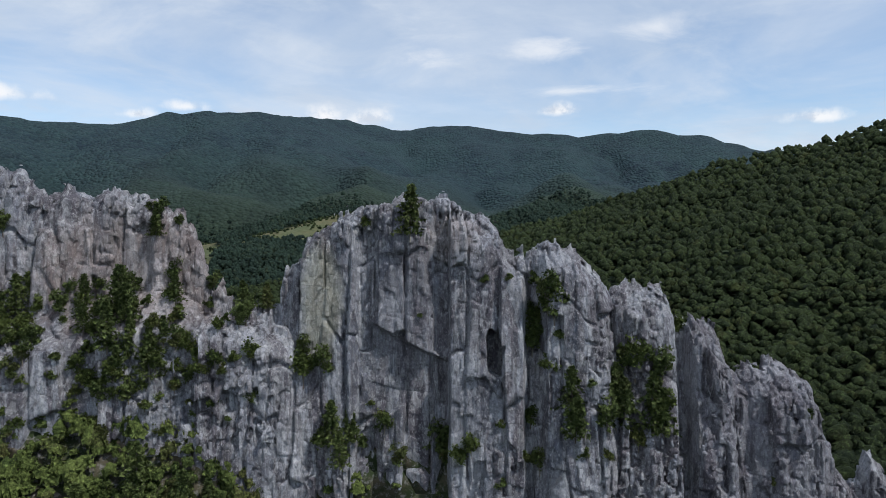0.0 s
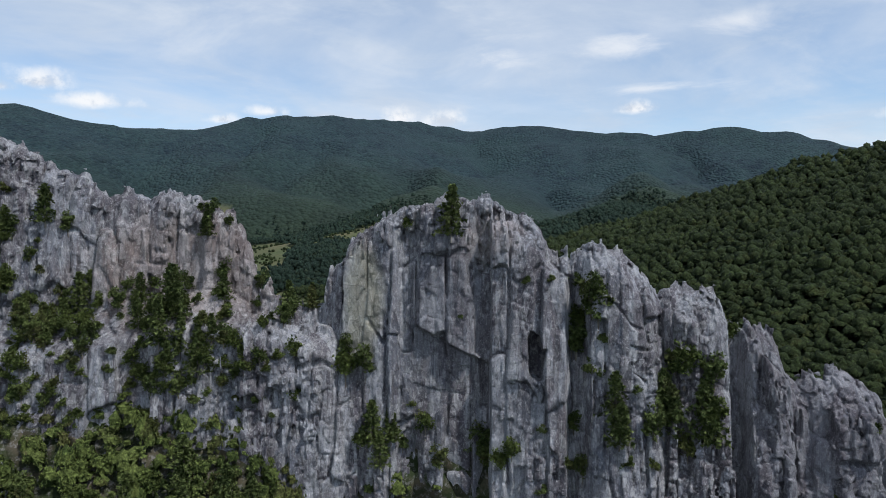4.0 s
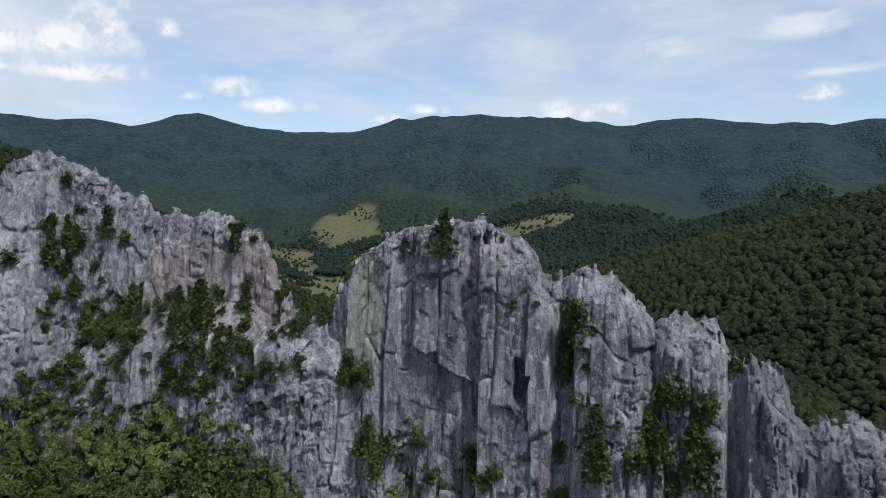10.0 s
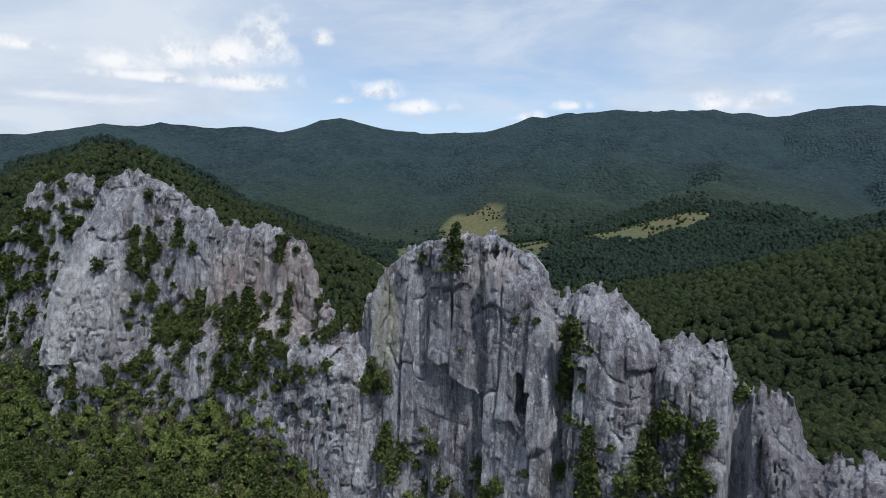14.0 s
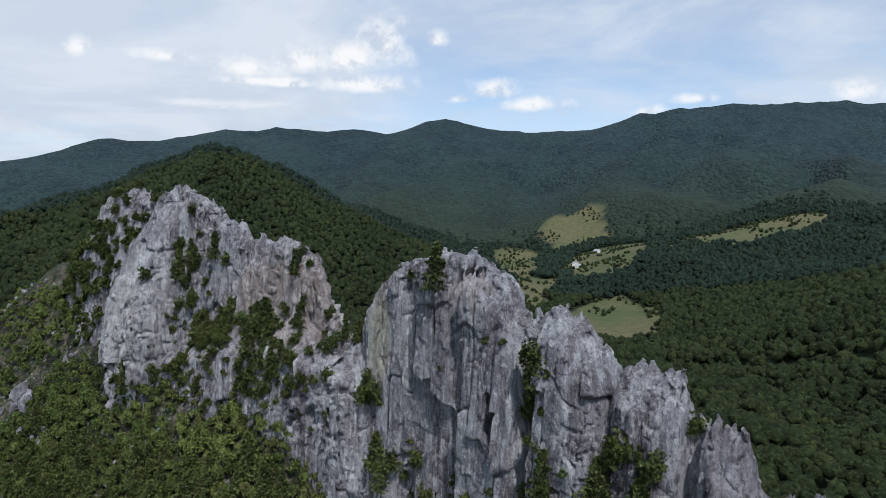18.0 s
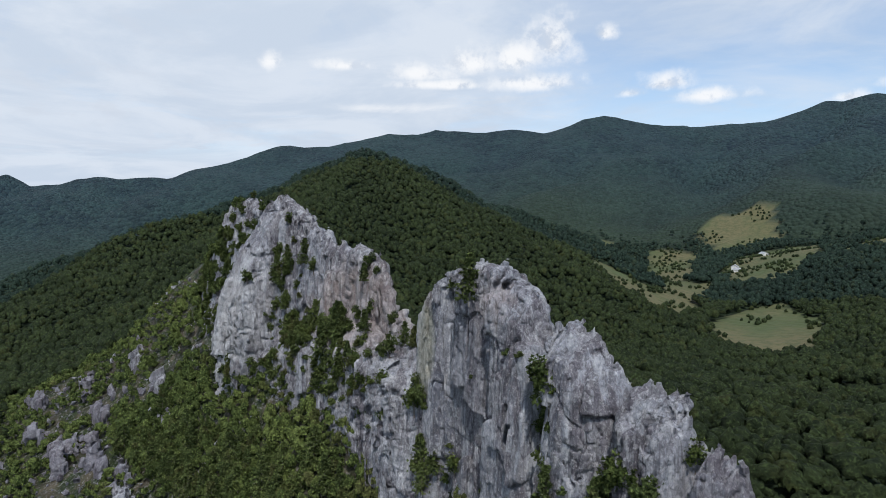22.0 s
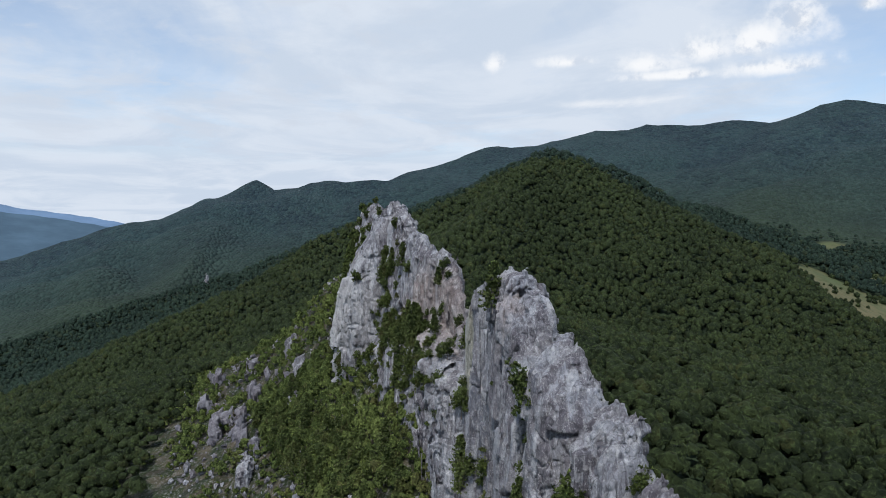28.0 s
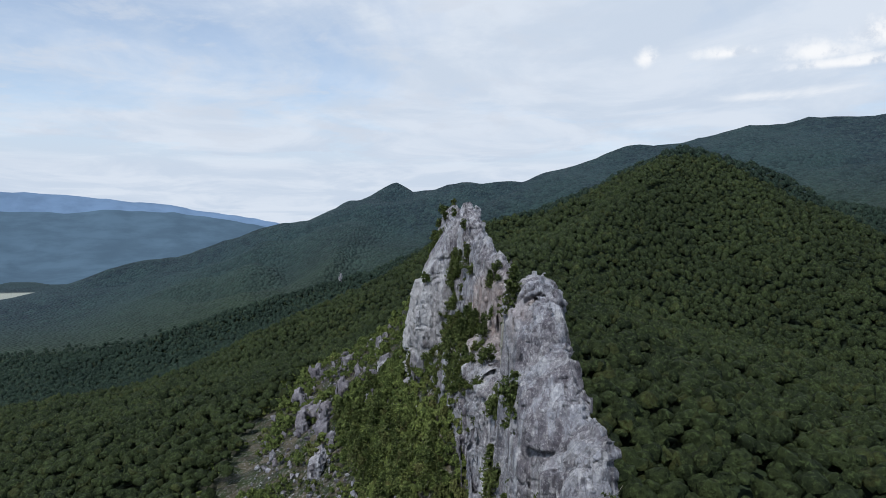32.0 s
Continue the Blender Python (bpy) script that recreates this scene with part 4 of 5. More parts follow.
# ---- foliage ----
def leaf_cloud(rng, centres, size, count, flatten=0.6, outward=None):
    """Small bent leaf sprays round the given centres: verts and triangles."""
    pick = centres[rng.integers(0, len(centres), count)]
    normal = rng.normal(size=(count, 3))
    if outward is not None:
        normal = normal * 0.55 + (pick - outward) / (np.linalg.norm(pick - outward, axis=1, keepdims=True) + 1e-6)
    normal[:, 2] = np.abs(normal[:, 2]) * flatten + 0.25
    normal /= np.linalg.norm(normal, axis=1, keepdims=True)
    side = np.cross(normal, rng.normal(size=(count, 3)))
    side /= np.linalg.norm(side, axis=1, keepdims=True)
    other = np.cross(normal, side)
    s = size * rng.uniform(0.6, 1.25, (count, 1))
    droop = normal * s * 0.25
    leaf = np.stack([pick + side * s, pick - side * s * 0.6 + other * s * 0.8 - droop, pick - side * s * 0.6 - other * s * 0.8 - droop], 1)
    return leaf.reshape(-1, 3), np.arange(count * 3).reshape(-1, 3)


def ball(level):
    bm = bmesh.new()
    bmesh.ops.create_icosphere(bm, subdivisions=level, radius=1)
    v = np.array([p.co[:] for p in bm.verts])
    f = np.array([[p.index for p in face.verts] for face in bm.faces])
    bm.free()
    return v, f


BALL1, BALL2 = ball(1), ball(2)


def lumpy(rng, shape, radius, tall, salt, rough=0.28):
    v, f = shape
    n = 1 + rough * smooth_noise(v[:, 0] * 1.7 + salt, v[:, 1] * 1.7, v[:, 2] * 1.7, salt) + 0.5 * rough * smooth_noise(v[:, 0] * 4, v[:, 1] * 4 + salt, v[:, 2] * 4, salt + 1)
    out = v * n[:, None] * np.array([radius, radius, tall])
    out[:, 2] += tall
    return out, f


def joined(pieces):
    verts, faces, n = [], [], 0
    for v, f in pieces:
        verts.append(v)
        faces.append(f + n)
        n += len(v)
    return np.concatenate(verts), np.concatenate(faces)


def crown_shape(salt, sprays, core, lobes=7, leaf=0.24):
    """A broad unit crown (radius about 1, base at 0) of several leafy lobes."""
    rng = np.random.default_rng(salt)
    pieces, shell = [], []
    for i in range(lobes):
        a, r = 6.28 * (i + rng.uniform(-0.2, 0.2)) / lobes, rng.uniform(0.25, 0.45)
        size = rng.uniform(0.5, 0.66)
        c = np.array([r * math.cos(a), r * math.sin(a), rng.uniform(0.5, 0.95)])
        v, f = lumpy(rng, core, size, size * 0.85, salt + i, 0.5)
        v[:, 2] -= size * 0.85
        pieces.append((v + c, f[v[f].mean(1)[:, 2] > -0.35 * size]))
        p = rng.normal(size=(60, 3))
        p /= np.linalg.norm(p, axis=1, keepdims=True)
        p[:, 2] = np.abs(p[:, 2]) * 1.1 - 0.3
        shell.append(c + p * size * rng.uniform(0.95, 1.3, (60, 1)) * np.array([1.05, 1.05, 0.95]))
    pieces.append(leaf_cloud(rng, np.concatenate(shell), leaf, sprays, 0.8, np.array([0, 0, 0.3])))
    return joined(pieces)


def dome(salt, shape, sprays, leaf):
    """A unit crown: a knobbly dome, narrower at the foot, with leaf sprays on its outside."""
    rng = np.random.default_rng(salt)
    v, f = shape
    d = v + 0.0
    knobs = 1 + rng.uniform(-0.15, 0.15, len(d)) + 0.30 * smooth_noise(d[:, 0] * 1.6 + salt, d[:, 1] * 1.6, d[:, 2] * 1.6, salt) + 0.26 * smooth_noise(d[:, 0] * 3.6, d[:, 1] * 3.6 + salt, d[:, 2] * 3.6, salt + 1)
    d = d * knobs[:, None]
    keep = v[f].mean(1)[:, 2] > -0.2
    d[:, :2] *= np.where(d[:, 2] < 0, 1 + 0.35 * d[:, 2], 1)[:, None]
    d[:, 2] = d[:, 2] + 0.55
    used, back = np.unique(f[keep], return_inverse=True)
    p = rng.normal(size=(60, 3))
    p /= np.linalg.norm(p, axis=1, keepdims=True)
    p[:, 2] = np.abs(p[:, 2]) - 0.2
    shell = p * 1.03 + np.array([0, 0, 0.55])
    return joined([(d[used], back.reshape(-1, 3)), leaf_cloud(rng, shell, leaf, sprays, 0.8, np.array([0, 0, 0.2]))])


def scatter(name, shapes, places, radius, tall, material, label, smooth=False):
    """Many crowns joined into one mesh."""
    rng = np.random.default_rng(len(places))
    kind = rng.integers(0, len(shapes), len(places))
    spin = rng.uniform(0, 6.28, len(places))
    verts, faces, n = [], [], 0
    for k, (v, f) in enumerate(shapes):
        sel = np.nonzero(kind == k)[0]
        if not len(sel):
            continue
        c, s = np.cos(spin[sel])[:, None], np.sin(spin[sel])[:, None]
        r, h = radius[sel][:, None], tall[sel][:, None]
        x = (v[None, :, 0] * c - v[None, :, 1] * s) * r + places[sel, 0:1]
        y = (v[None, :, 0] * s + v[None, :, 1] * c) * r + places[sel, 1:2]
        z = v[None, :, 2] * h + places[sel, 2:3]
        verts.append(np.stack([x, y, z], -1).reshape(-1, 3))
        faces.append((f[None] + (np.arange(len(sel)) * len(v))[:, None, None]).reshape(-1, 3) + n)
        n += len(sel) * len(v)
    me = raw_mesh(name, np.concatenate(verts), np.concatenate(faces), material, smooth)
    return tagged(new(name, me), label, "forest", kind="stuff")


def jitter_grid(x0, x1, y0, y1, gap, salt):
    rng = np.random.default_rng(salt)
    gx, gy = np.meshgrid(np.arange(x0, x1, gap), np.arange(y0, y1, gap), indexing="ij")
    x, y = gx.ravel(), gy.ravel()
    return x + rng.uniform(-0.42, 0.42, x.size) * gap, y + rng.uniform(-0.42, 0.42, x.size) * gap


def facing(x, y, slack):
    """Keeps the slopes that face a point amid the camera's path, to fit its view."""
    e = 6.0
    hx, hy, h = (land(x + e, y) - land(x - e, y)) / (2 * e), (land(x, y + e) - land(x, y - e)) / (2 * e), land(x, y)
    tx, ty, tz = 60 - x, 60 - y, 320 - h
    far = np.sqrt(tx * tx + ty * ty + tz * tz)
    return (-hx * tx - hy * ty + tz) / far > slack, h


def on_fin(x, y):
    line = np.interp(x, [-262, -151, -119, -70, -20, 47, 100], [142, 142, 146, 149, 147, 145, 140])
    return (np.abs(y - line - 2) < 13) & (x > -215) & (x < 104) | (x > -150) & (x < -98) & (y > 112) & (y < 150) | (x > -110) & (x < -30) & (y > 131) & (y < 156)


def woods():
    rng = np.random.default_rng(5)
    near_shapes = [dome(500 + i, BALL2, 30, 0.2) for i in range(7)]
    mid_shapes = [dome(540 + i, BALL1, 7, 0.28) for i in range(6)]
    rings = [("forest", 0, 300, 3.7, near_shapes, WOODS, "dense green broadleaf forest on the near slopes", True),
             ("forest", 297, 640, 4.7, mid_shapes, WOODS, "dense green broadleaf forest across the valley", True),
             ("forest", 637, 1180, 4.8, mid_shapes, WOODS_HAZED, "green forest on the valley floor, its colour blued for distance haze", True)]
    for i, (name, lo, hi, gap, shapes, material, label, smooth) in enumerate(rings):
        x, y = jitter_grid(-hi - 60, hi + 60, -hi + 100, hi + 100, gap, 600 + i)
        d = np.hypot(x + 20, y - 120)
        turn = np.degrees(np.arctan2(-(x - 110), y - 60))
        keep = (d >= lo) & (d < hi) & (turn > -50) & (turn < 135) & (y > 95 - 0.56 * (137 - x)) & (x < 0.7 * y + 40) & ((x < -20) | (y > 95))
        x, y = x[keep], y[keep]
        keep = ~open_ground(x, y) & ~inside(x, y, RIVER)
        if hi > 1000:
            keep &= rng.random(x.size) > ease(1020, 1180, np.hypot(x + 20, y - 120))
        if lo == 0:
            keep &= ~on_fin(x, y) & (stony_ground(x, y) < rng.uniform(0.05, 0.95, x.size))
        x, y = x[keep], y[keep]
        ok, h = facing(x, y, -0.02 if lo else -0.5)
        x, y, h = x[ok], y[ok], h[ok]
        r = gap * (0.44 + 0.46 * rng.random(x.size) ** 1.5)
        t = r * rng.uniform(0.75, 1.15, x.size)
        stem = rng.uniform(1.2, 4.8, x.size) + 1.2 * smooth_noise(x / 17, y / 17, 0 * x, 680)
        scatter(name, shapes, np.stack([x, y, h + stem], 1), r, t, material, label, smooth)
    # scrub on the stony slope under the fin
    scrub_shapes = [crown_shape(700 + i, 44, BALL1, 1, 0.26) for i in range(6)]
    x, y = jitter_grid(-330, 110, 10, 165, 2.7, 650)
    s = stony_ground(x, y)
    open_patch = fractal(x / 16, y / 16, 0 * x, 3, 660)
    keep = (s > 0.3) & (y < np.interp(x, [-150, -110, -60, 0], [140, 134, 141, 141])) & (open_patch > -0.22)
    x, y = x[keep], y[keep]
    r = (0.7 + 1.7 * rng.random(x.size) ** 1.6) * (0.75 + 0.5 * ease(-0.3, 0.6, open_patch[keep]))
    scatter("scrub", scrub_shapes, np.stack([x, y, land(x, y) + 0.2], 1), r, r * rng.uniform(0.9, 1.7, x.size), SCRUB, "bright green scrub and low trees on a stony slope")
    # taller thicket at the foot of the wall
    x, y = jitter_grid(-165, -8, 84, 140, 2.3, 655)
    keep = (y < np.interp(x, [-150, -110, -60, -14], [122, 129, 135, 138])) & (y > np.interp(x, [-150, -110, -60, -14], [92, 100, 110, 122])) & (fractal(x / 9, y / 9, 0 * x, 2, 656) > -0.6)
    x, y = x[keep], y[keep]
    r = 0.9 + 1.5 * rng.random(x.size) ** 1.5
    scatter("thicket", [crown_shape(710 + i, 100, BALL1, 1, 0.2) for i in range(6)], np.stack([x, y, land(x, y) + 0.5], 1), r, r * rng.uniform(1.2, 2.2, x.size), SCRUB, "dense bright green thicket at the foot of the cliff")
    # woods on the slope below
    x, y = jitter_grid(-80, 300, -160, 130, 6.6, 658)
    keep = ((x > -20) | (y < 20)) & (stony_ground(x, y) < 0.3) & ~on_fin(x, y)
    x, y = x[keep], y[keep]
    r = rng.uniform(3.0, 5.2, x.size)
    scatter("forest", mid_shapes, np.stack([x, y, land(x, y) + 2], 1), r, r, WOODS, "green broadleaf forest low on the west slope", True)
    # stones between the scrub
    x, y = jitter_grid(-250, 40, 60, 140, 3.9, 690)
    keep = (stony_ground(x, y) > 0.5) & (fractal(x / 16, y / 16, 0 * x, 3, 660) < 0.25)
    x, y = x[keep], y[keep]
    r = 0.3 + 1.3 * rng.random(x.size) ** 2
    stones = [lumpy(rng, BALL1, 1.0, 0.9, 730 + i, 0.8) for i in range(5)]
    ob = scatter("stones", stones, np.stack([x, y, land(x, y) - 0.4 * r], 1), r, r * rng.uniform(0.7, 1.6, x.size), ROCK, "pale grey stones scattered through the scrub")
    ob["category"] = "stones"
    # bushes in the meadows
    x, y = jitter_grid(-640, -110, 500, 1250, 9, 670)
    keep = open_ground(x, y) & (fractal(x / 30, y / 30, 0 * x, 2, 671) > 0.05)
    x, y = x[keep], y[keep]
    r = rng.uniform(1.2, 3.2, x.size)
    scatter("meadow_bushes", mid_shapes, np.stack([x, y, land(x, y) - 0.2], 1), r, r, WOODS, "dark bushes scattered over dry meadows")


woods()


# ---- single trees on the rocks ----
def tube(points, radii, sides=6):
    """A tapering limb along a line of points, as triangles."""
    verts, faces = [], []
    for p, r in zip(points, radii):
        for k in range(sides):
            a = 2 * math.pi * k / sides
            verts.append((p[0] + r * math.cos(a), p[1] + r * math.sin(a), p[2]))
    for i in range(len(points) - 1):
        for k in range(sides):
            a, b = i * sides + k, i * sides + (k + 1) % sides
            faces += [(a, b, b + sides), (a, b + sides, a + sides)]
    return np.array(verts), np.array(faces)


def conifer(salt, tall, wide, label):
    rng = np.random.default_rng(salt)
    tree = tagged(new("pine_tree"), label, "tree", "trees on the rocks")
    sway = rng.uniform(-0.3, 0.3, 2)
    path = [(sway[0] * k * k, sway[1] * k * k, tall * k - 0.6 * (k == 0)) for k in (0, 0.25, 0.5, 0.75, 1)]
    limbs = [tube(path, [0.2, 0.16, 0.12, 0.07, 0.02])]
    tips = []
    for tier in range(15):
        k = 0.14 + 0.84 * tier / 14
        reach = wide * (1 - k) ** 0.75 * rng.uniform(0.75, 1.15) + 0.2
        for j in range(7):
            a = 6.28 * j / 7 + tier * 0.9 + rng.uniform(-0.3, 0.3)
            span = reach * rng.uniform(0.55, 1.15)
            root = np.array([sway[0] * k * k, sway[1] * k * k, tall * k])
            end = root + np.array([math.cos(a) * span, math.sin(a) * span, -0.16 * span + 0.1])
            limbs.append(tube([root, end], [0.05, 0.015], 3))
            for s in (0.3, 0.5, 0.68, 0.85, 1.0):
                tips.append(root + (end - root) * s + rng.normal(size=3) * 0.09)
    part("trunk", raw_mesh("trunk", *joined(limbs), BARK), tree)
    v, f = leaf_cloud(rng, np.array(tips), 0.44, 1150, 0.9)
    part("crown", raw_mesh("crown", v, f, NEEDLES), tree)
    return tree


def leafy(salt, tall, wide, label, material, name="broadleaf_tree", bare=0.3):
    rng = np.random.default_rng(salt)
    tree = tagged(new(name), label, "tree" if name == "broadleaf_tree" else "bush", "trees on the rocks")
    limbs = [tube([(0, 0, -0.6), (0.05, 0, tall * bare), (0.1, 0.1, tall * 0.75)], [0.16, 0.12, 0.04])]
    shell = []
    for i in range(9):
        a = 6.28 * i / 9 + rng.uniform(-0.3, 0.3)
        up = rng.uniform(bare, 0.95)
        r = wide * rng.uniform(0.3, 0.75) * (1.1 - 0.6 * up)
        c = np.array([math.cos(a) * r, math.sin(a) * r, tall * up])
        limbs.append(tube([(0.05, 0, tall * bare * 0.8), c], [0.07, 0.02], 4))
        p = rng.normal(size=(90, 3))
        p /= np.linalg.norm(p, axis=1, keepdims=True)
        shell.append(c + p * rng.uniform(0.1, 1.0, (90, 1)) ** 0.7 * wide * rng.uniform(0.35, 0.62) * np.array([1, 1, 0.75]))
    part("trunk", raw_mesh("trunk", *joined(limbs), BARK), tree)
    v, f = leaf_cloud(rng, np.concatenate(shell), 0.24 + 0.03 * wide, 820 if wide > 2 else 420, 0.9)
    part("crown", raw_mesh("crown", v, f, material), tree)
    return tree


from mathutils.bvhtree import BVHTree
ROCK_TREE = BVHTree.FromPolygons(*[[list(map(tuple, vv)) for vv in [np.concatenate([r[0] for r in ROCK_FACES])]][0],
                                   np.concatenate([r[1] + o for r, o in zip(ROCK_FACES, np.cumsum([0] + [len(r[0]) for r in ROCK_FACES[:-1]]))]).tolist()])


def foot_at(x, z_from, y_from=90.0):
    """The ledge met when going from the west towards the fin at that height, then down a little."""
    hit = ROCK_TREE.ray_cast(Vector((x, y_from, z_from)), Vector((0, 1, 0)))[0]
    if hit is None:
        return None
    return hit + Vector((0, 0.15, 0))


def top_at(x, y):
    g = float(land(x, y)[0])
    hit = ROCK_TREE.ray_cast(Vector((x, y, 345)), Vector((0, 0, -1)))[0]
    return Vector((x, y, max(g, hit.z if hit else g)))


PINE = [conifer(801, 9.4, 3.5, "dark green pine rooted on a rock ledge"), conifer(802, 7.0, 2.9, "young green pine rooted on a rock ledge"), conifer(803, 9.5, 3.6, "spreading green pine on the cliff")]
LEAFY = [leafy(811, 5.0, 2.4, "small leafy tree growing from the cliff", SCRUB), leafy(812, 4.0, 2.2, "small leafy tree growing from the cliff", SCRUB), leafy(813, 5.6, 2.3, "dark leafy tree growing from the cliff", NEEDLES)]
BUSH = [leafy(821, 2.2, 1.5, "low green bush on a rock ledge", SCRUB, "bush", 0.15), leafy(822, 1.7, 1.3, "low dark bush on a rock ledge", NEEDLES, "bush", 0.15)]
USED = set()


def put(kinds, place, size, rng):
    if place is None:
        return
    ob = kinds[int(rng.integers(0, len(kinds)))]
    m = Matrix.Translation(place) @ Matrix.Rotation(rng.uniform(0, 6.28), 4, "Z") @ Matrix.Diagonal((1, 1, 1, 1))
    if ob not in USED:
        USED.add(ob)
        ob.matrix_basis = m
        ob.scale = (size, size, size)
        return
    made = copy_thing(ob, m)
    made.scale = (size, size, size)


grow = np.random.default_rng(77)
# (length along the fin, height of the foot, kind, size)
FACE_TREES = [(-6.5, 297.5, PINE, 1.0), (-24.5, 268, LEAFY, 1.1), (-29, 272, LEAFY, 0.8), (-19, 255, PINE, 0.85), (-12, 256, LEAFY, 0.9), (1.5, 256, BUSH, 1.1), (6, 253, LEAFY, 0.8), (1, 250, LEAFY, 1.1),
              (21.5, 283, LEAFY, 1.2), (19.5, 278, LEAFY, 1.0), (18, 274, LEAFY, 1.1), (24, 277, BUSH, 1.0), (20, 288, BUSH, 1.0), (26, 262, PINE, 0.9), (18.5, 258, LEAFY, 0.8), (35, 263, PINE, 1.1),
              (38, 270, LEAFY, 1.2), (41, 271, LEAFY, 1.0), (43, 258, PINE, 1.1), (37, 262, PINE, 0.9), (12, 259, BUSH, 0.9), (49.5, 276, LEAFY, 0.9), (28, 254, BUSH, 0.9), (17, 252, BUSH, 1.0),
              (73, 262, BUSH, 0.7), (9, 288.5, BUSH, 0.8), (-4.5, 281, BUSH, 0.5), (13.8, 289, BUSH, 0.7), (-16, 300, BUSH, 0.8), (33, 254, BUSH, 0.8), (66, 248, BUSH, 0.9), (-15, 262, BUSH, 0.7),
              (1, 248, LEAFY, 1.1), (0, 245, LEAFY, 1.0), (3.5, 250, LEAFY, 0.9), (-2.5, 252, BUSH, 1.2), (-9, 249, LEAFY, 0.9), (-14, 248, LEAFY, 1.0), (-21, 250, PINE, 0.7), (-25, 254, LEAFY, 1.0),
              (-17, 253, BUSH, 1.2), (12, 247, BUSH, 1.0), (20, 249, LEAFY, 0.9), (33, 259, LEAFY, 1.1), (45, 262, LEAFY, 1.1), (35.5, 258.5, PINE, 1.2), (44.5, 257.5, PINE, 1.15), (26.5, 258, PINE, 1.0), (39.5, 269, LEAFY, 1.4), (45, 268, LEAFY, 1.1), (23, 280, LEAFY, 1.4), (19, 273, LEAFY, 1.3), (-29, 267, LEAFY, 1.2), (0, 250, LEAFY, 1.4), (-23, 254, PINE, 0.9), (40, 254, LEAFY, 0.9), (30, 268, BUSH, 0.8), (22, 270, LEAFY, 0.9)]
for x, z, kinds, size in FACE_TREES:
    put(kinds, foot_at(x, z), size * 1.2, grow)
# the tree-grown ledge across the peak and saddle
for i in range(58):
    x = grow.uniform(-112, -54)
    y = np.interp(x, [-112, -80, -60, -45, -36], [134, 135, 138, 140, 142]) + grow.uniform(0, 9)
    put(PINE if grow.random() < 0.3 else LEAFY if grow.random() < 0.6 else BUSH, top_at(x, y), grow.uniform(0.55, 1.0), grow)
for i in range(34):
    put(LEAFY + BUSH, foot_at(grow.uniform(-112, -38), grow.uniform(266, 290)), grow.uniform(0.6, 1.1), grow)
for i in range(55):
    put(BUSH if i % 3 else LEAFY, foot_at(grow.uniform(-100, -38), grow.uniform(254, 276)), grow.uniform(0.6, 1.1), grow)
for i in range(120):
    put(BUSH if i % 3 else LEAFY, foot_at(grow.uniform(-150, -84), grow.uniform(243, 268)), grow.uniform(0.8, 1.3), grow)
for i in range(48):
    x = grow.uniform(-118, -36)
    z = np.interp(x, [-118, -106, -98, -80, -60, -36], [300, 294, 284, 277, 274, 279]) + grow.uniform(-7, 7)
    put(PINE if grow.random() < 0.35 else LEAFY, foot_at(x, z), grow.uniform(0.6, 1.15), grow)
# crest and shoulders of the peak
for i in range(46):
    x = grow.uniform(-215, -128)
    put(LEAFY if grow.random() < 0.5 else BUSH, top_at(x, 140 + grow.uniform(-9, 4)), grow.uniform(0.6, 1.0), grow)
for x, z in ((-107, 308), (-106, 302), (-105, 296), (-108, 290), (-103, 286), (-111, 313), (-100, 280), (-97, 290), (-133, 318), (-139, 312)):
    put(LEAFY + BUSH, foot_at(x, z), grow.uniform(0.8, 1.2), grow)
for i in range(60):
    x = grow.uniform(-200, -134)
    put(LEAFY if i % 2 else BUSH, foot_at(x, np.interp(x, [-200, -165, -134], [282, 306, 306]) + grow.uniform(-16, 8)), grow.uniform(0.8, 1.4), grow)
for i in range(80):
    put(BUSH, foot_at(grow.uniform(-192, -136), grow.uniform(258, 312)), grow.uniform(1.3, 2.2), grow)
# the foot of the tower and of the lower wall
for i in range(190):
    x = grow.uniform(-150, -22)
    y = np.interp(x, [-150, -110, -60, -8], [104, 110, 121, 130]) + grow.uniform(-12, 6)
    put(PINE if grow.random() < 0.3 else LEAFY, top_at(x, y), grow.uniform(0.75, 1.3), grow)
# behind the crest
for x, y in ((33, 155), (36, 157), (30, 158), (52, 153), (17, 157), (56, 156), (21, 156), (26, 158)):
    put(PINE, top_at(x, y), grow.uniform(0.8, 1.2), grow)
for ob in PINE + LEAFY + BUSH:
    if ob not in USED:
        ob.matrix_basis = Matrix.Translation(top_at(-150 + 3 * len(USED), 110))
        USED.add(ob)


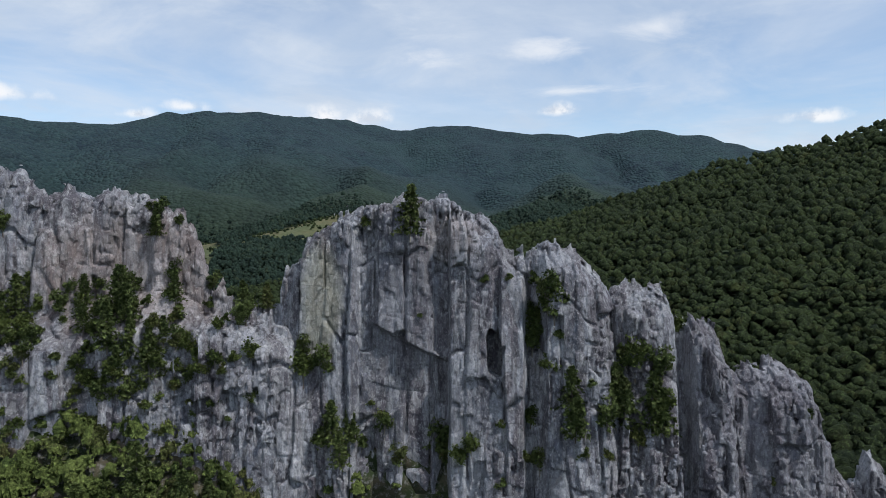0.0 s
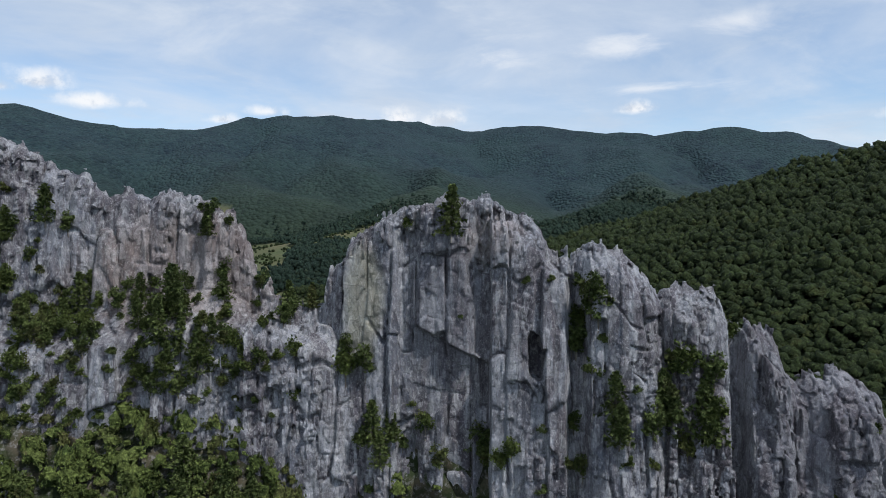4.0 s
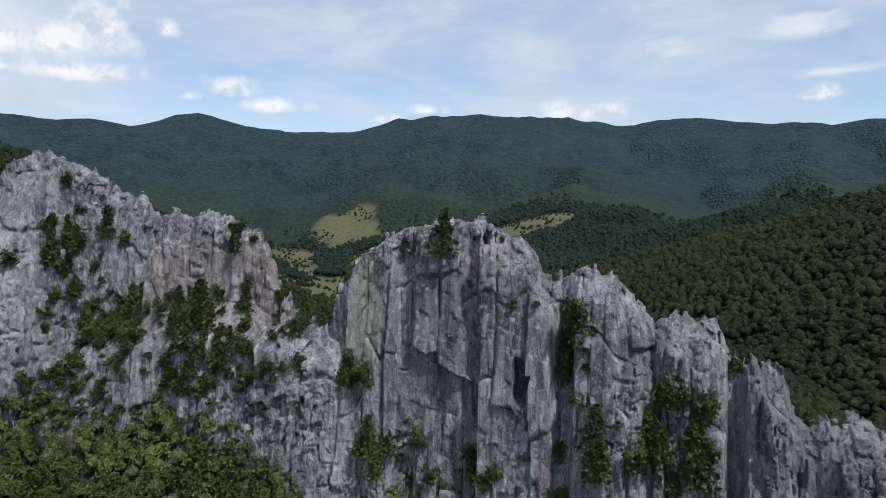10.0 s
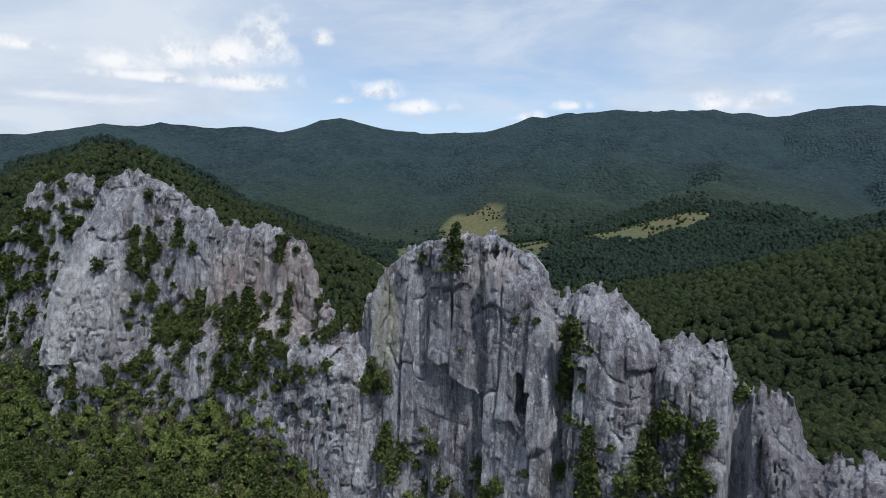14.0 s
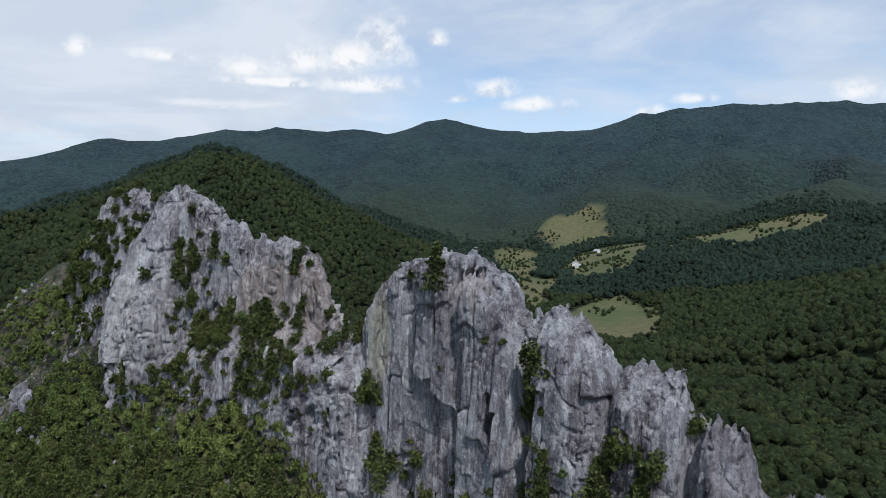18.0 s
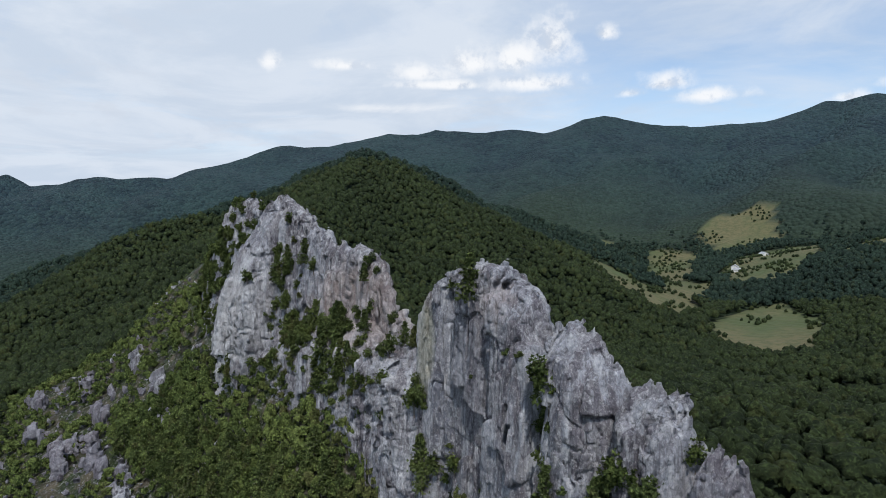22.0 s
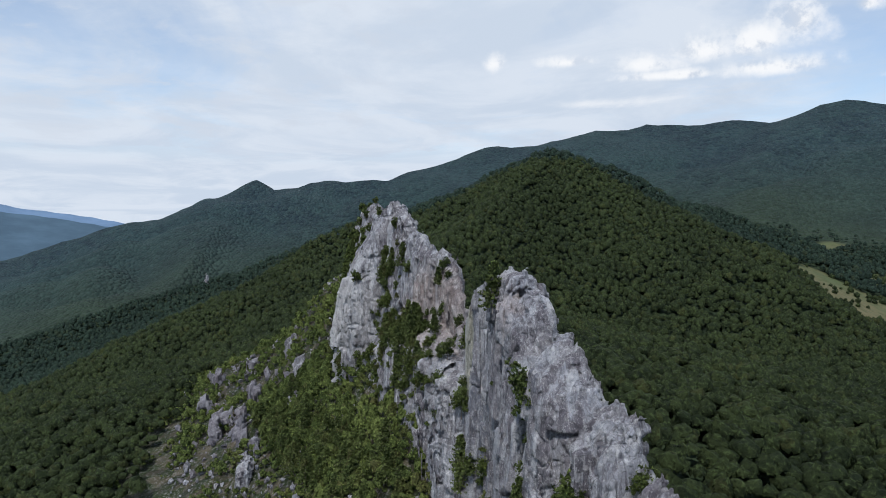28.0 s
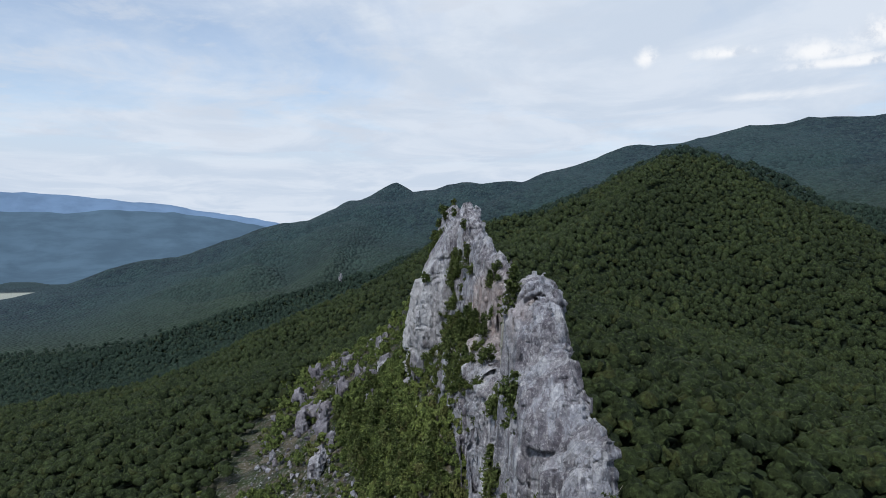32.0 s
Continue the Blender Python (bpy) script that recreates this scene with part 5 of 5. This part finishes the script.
def snag(place, tall, salt):
    """A bare dead tree."""
    rng = np.random.default_rng(salt)
    tree = tagged(new("dead_tree"), "bare bleached dead tree behind the rocks", "tree")
    part("trunk", raw_mesh("trunk", *tube([(0, 0, -0.5), (0.1, 0, tall * 0.5), (0.3, 0.1, tall)], [0.16, 0.11, 0.03]), DEAD), tree)
    for i in range(9):
        k = rng.uniform(0.35, 0.95)
        a = rng.uniform(0, 6.28)
        n = tall * rng.uniform(0.2, 0.4)
        root = np.array([0.2 * k, 0, tall * k])
        bend = root + np.array([math.cos(a) * n * 0.6, math.sin(a) * n * 0.6, 0.25 * n])
        tip = root + np.array([math.cos(a) * n, math.sin(a) * n, 0.7 * n])
        part("branch", raw_mesh("branch", *tube([root, bend, tip], [0.06, 0.045, 0.015], 4), DEAD), tree)
    tree.matrix_basis = Matrix.Translation(place)


snag(top_at(45, 155), 9.0, 31)
snag(top_at(10, 158), 8.0, 32)


# ---- farm in the valley ----
def slab_mesh(name, corners, material):
    """A closed prism from an outline in the x-z plane, drawn along y."""
    outline, y0, y1 = corners
    bm = bmesh.new()
    a = [bm.verts.new((x, y0, z)) for x, z in outline]
    b = [bm.verts.new((x, y1, z)) for x, z in outline]
    bm.faces.new(a)
    bm.faces.new(b[::-1])
    for i in range(len(a)):
        j = (i + 1) % len(a)
        bm.faces.new((a[j], a[i], b[i], b[j]))
    bmesh.ops.recalc_face_normals(bm, faces=bm.faces)
    me = bpy.data.meshes.new(name)
    bm.to_mesh(me)
    bm.free()
    me.materials.append(material)
    return me


def farmhouse(x, y, turn, wide, deep, tall, label):
    house = tagged(new("farm_building"), label, "house")
    w, d = wide / 2, deep / 2
    part("wall", slab_mesh("wall", ([(-w, -1), (w, -1), (w, tall), (0, tall + w * 0.7), (-w, tall)], -d, d), PAINT), house)
    for s in (-1, 1):
        part("roof", slab_mesh("roof", ([(0, tall + w * 0.7 + 0.05), (s * (w + 0.6), tall - 0.35), (s * (w + 0.6), tall - 0.1), (0, tall + w * 0.7 + 0.35)], -d - 0.6, d + 0.6), TIN), house)
    house.matrix_basis = Matrix.Translation((x, y, float(land(x, y)[0]))) @ Matrix.Rotation(radians(turn), 4, "Z")


farmhouse(-392, 880, 30, 9, 15, 4.5, "white farmhouse with a grey tin roof beside a meadow")
farmhouse(-440, 1035, 60, 8, 12, 4.0, "small white farm building with a grey roof")
farmhouse(-378, 862, 110, 5, 8, 3.0, "small white shed beside the farmhouse")
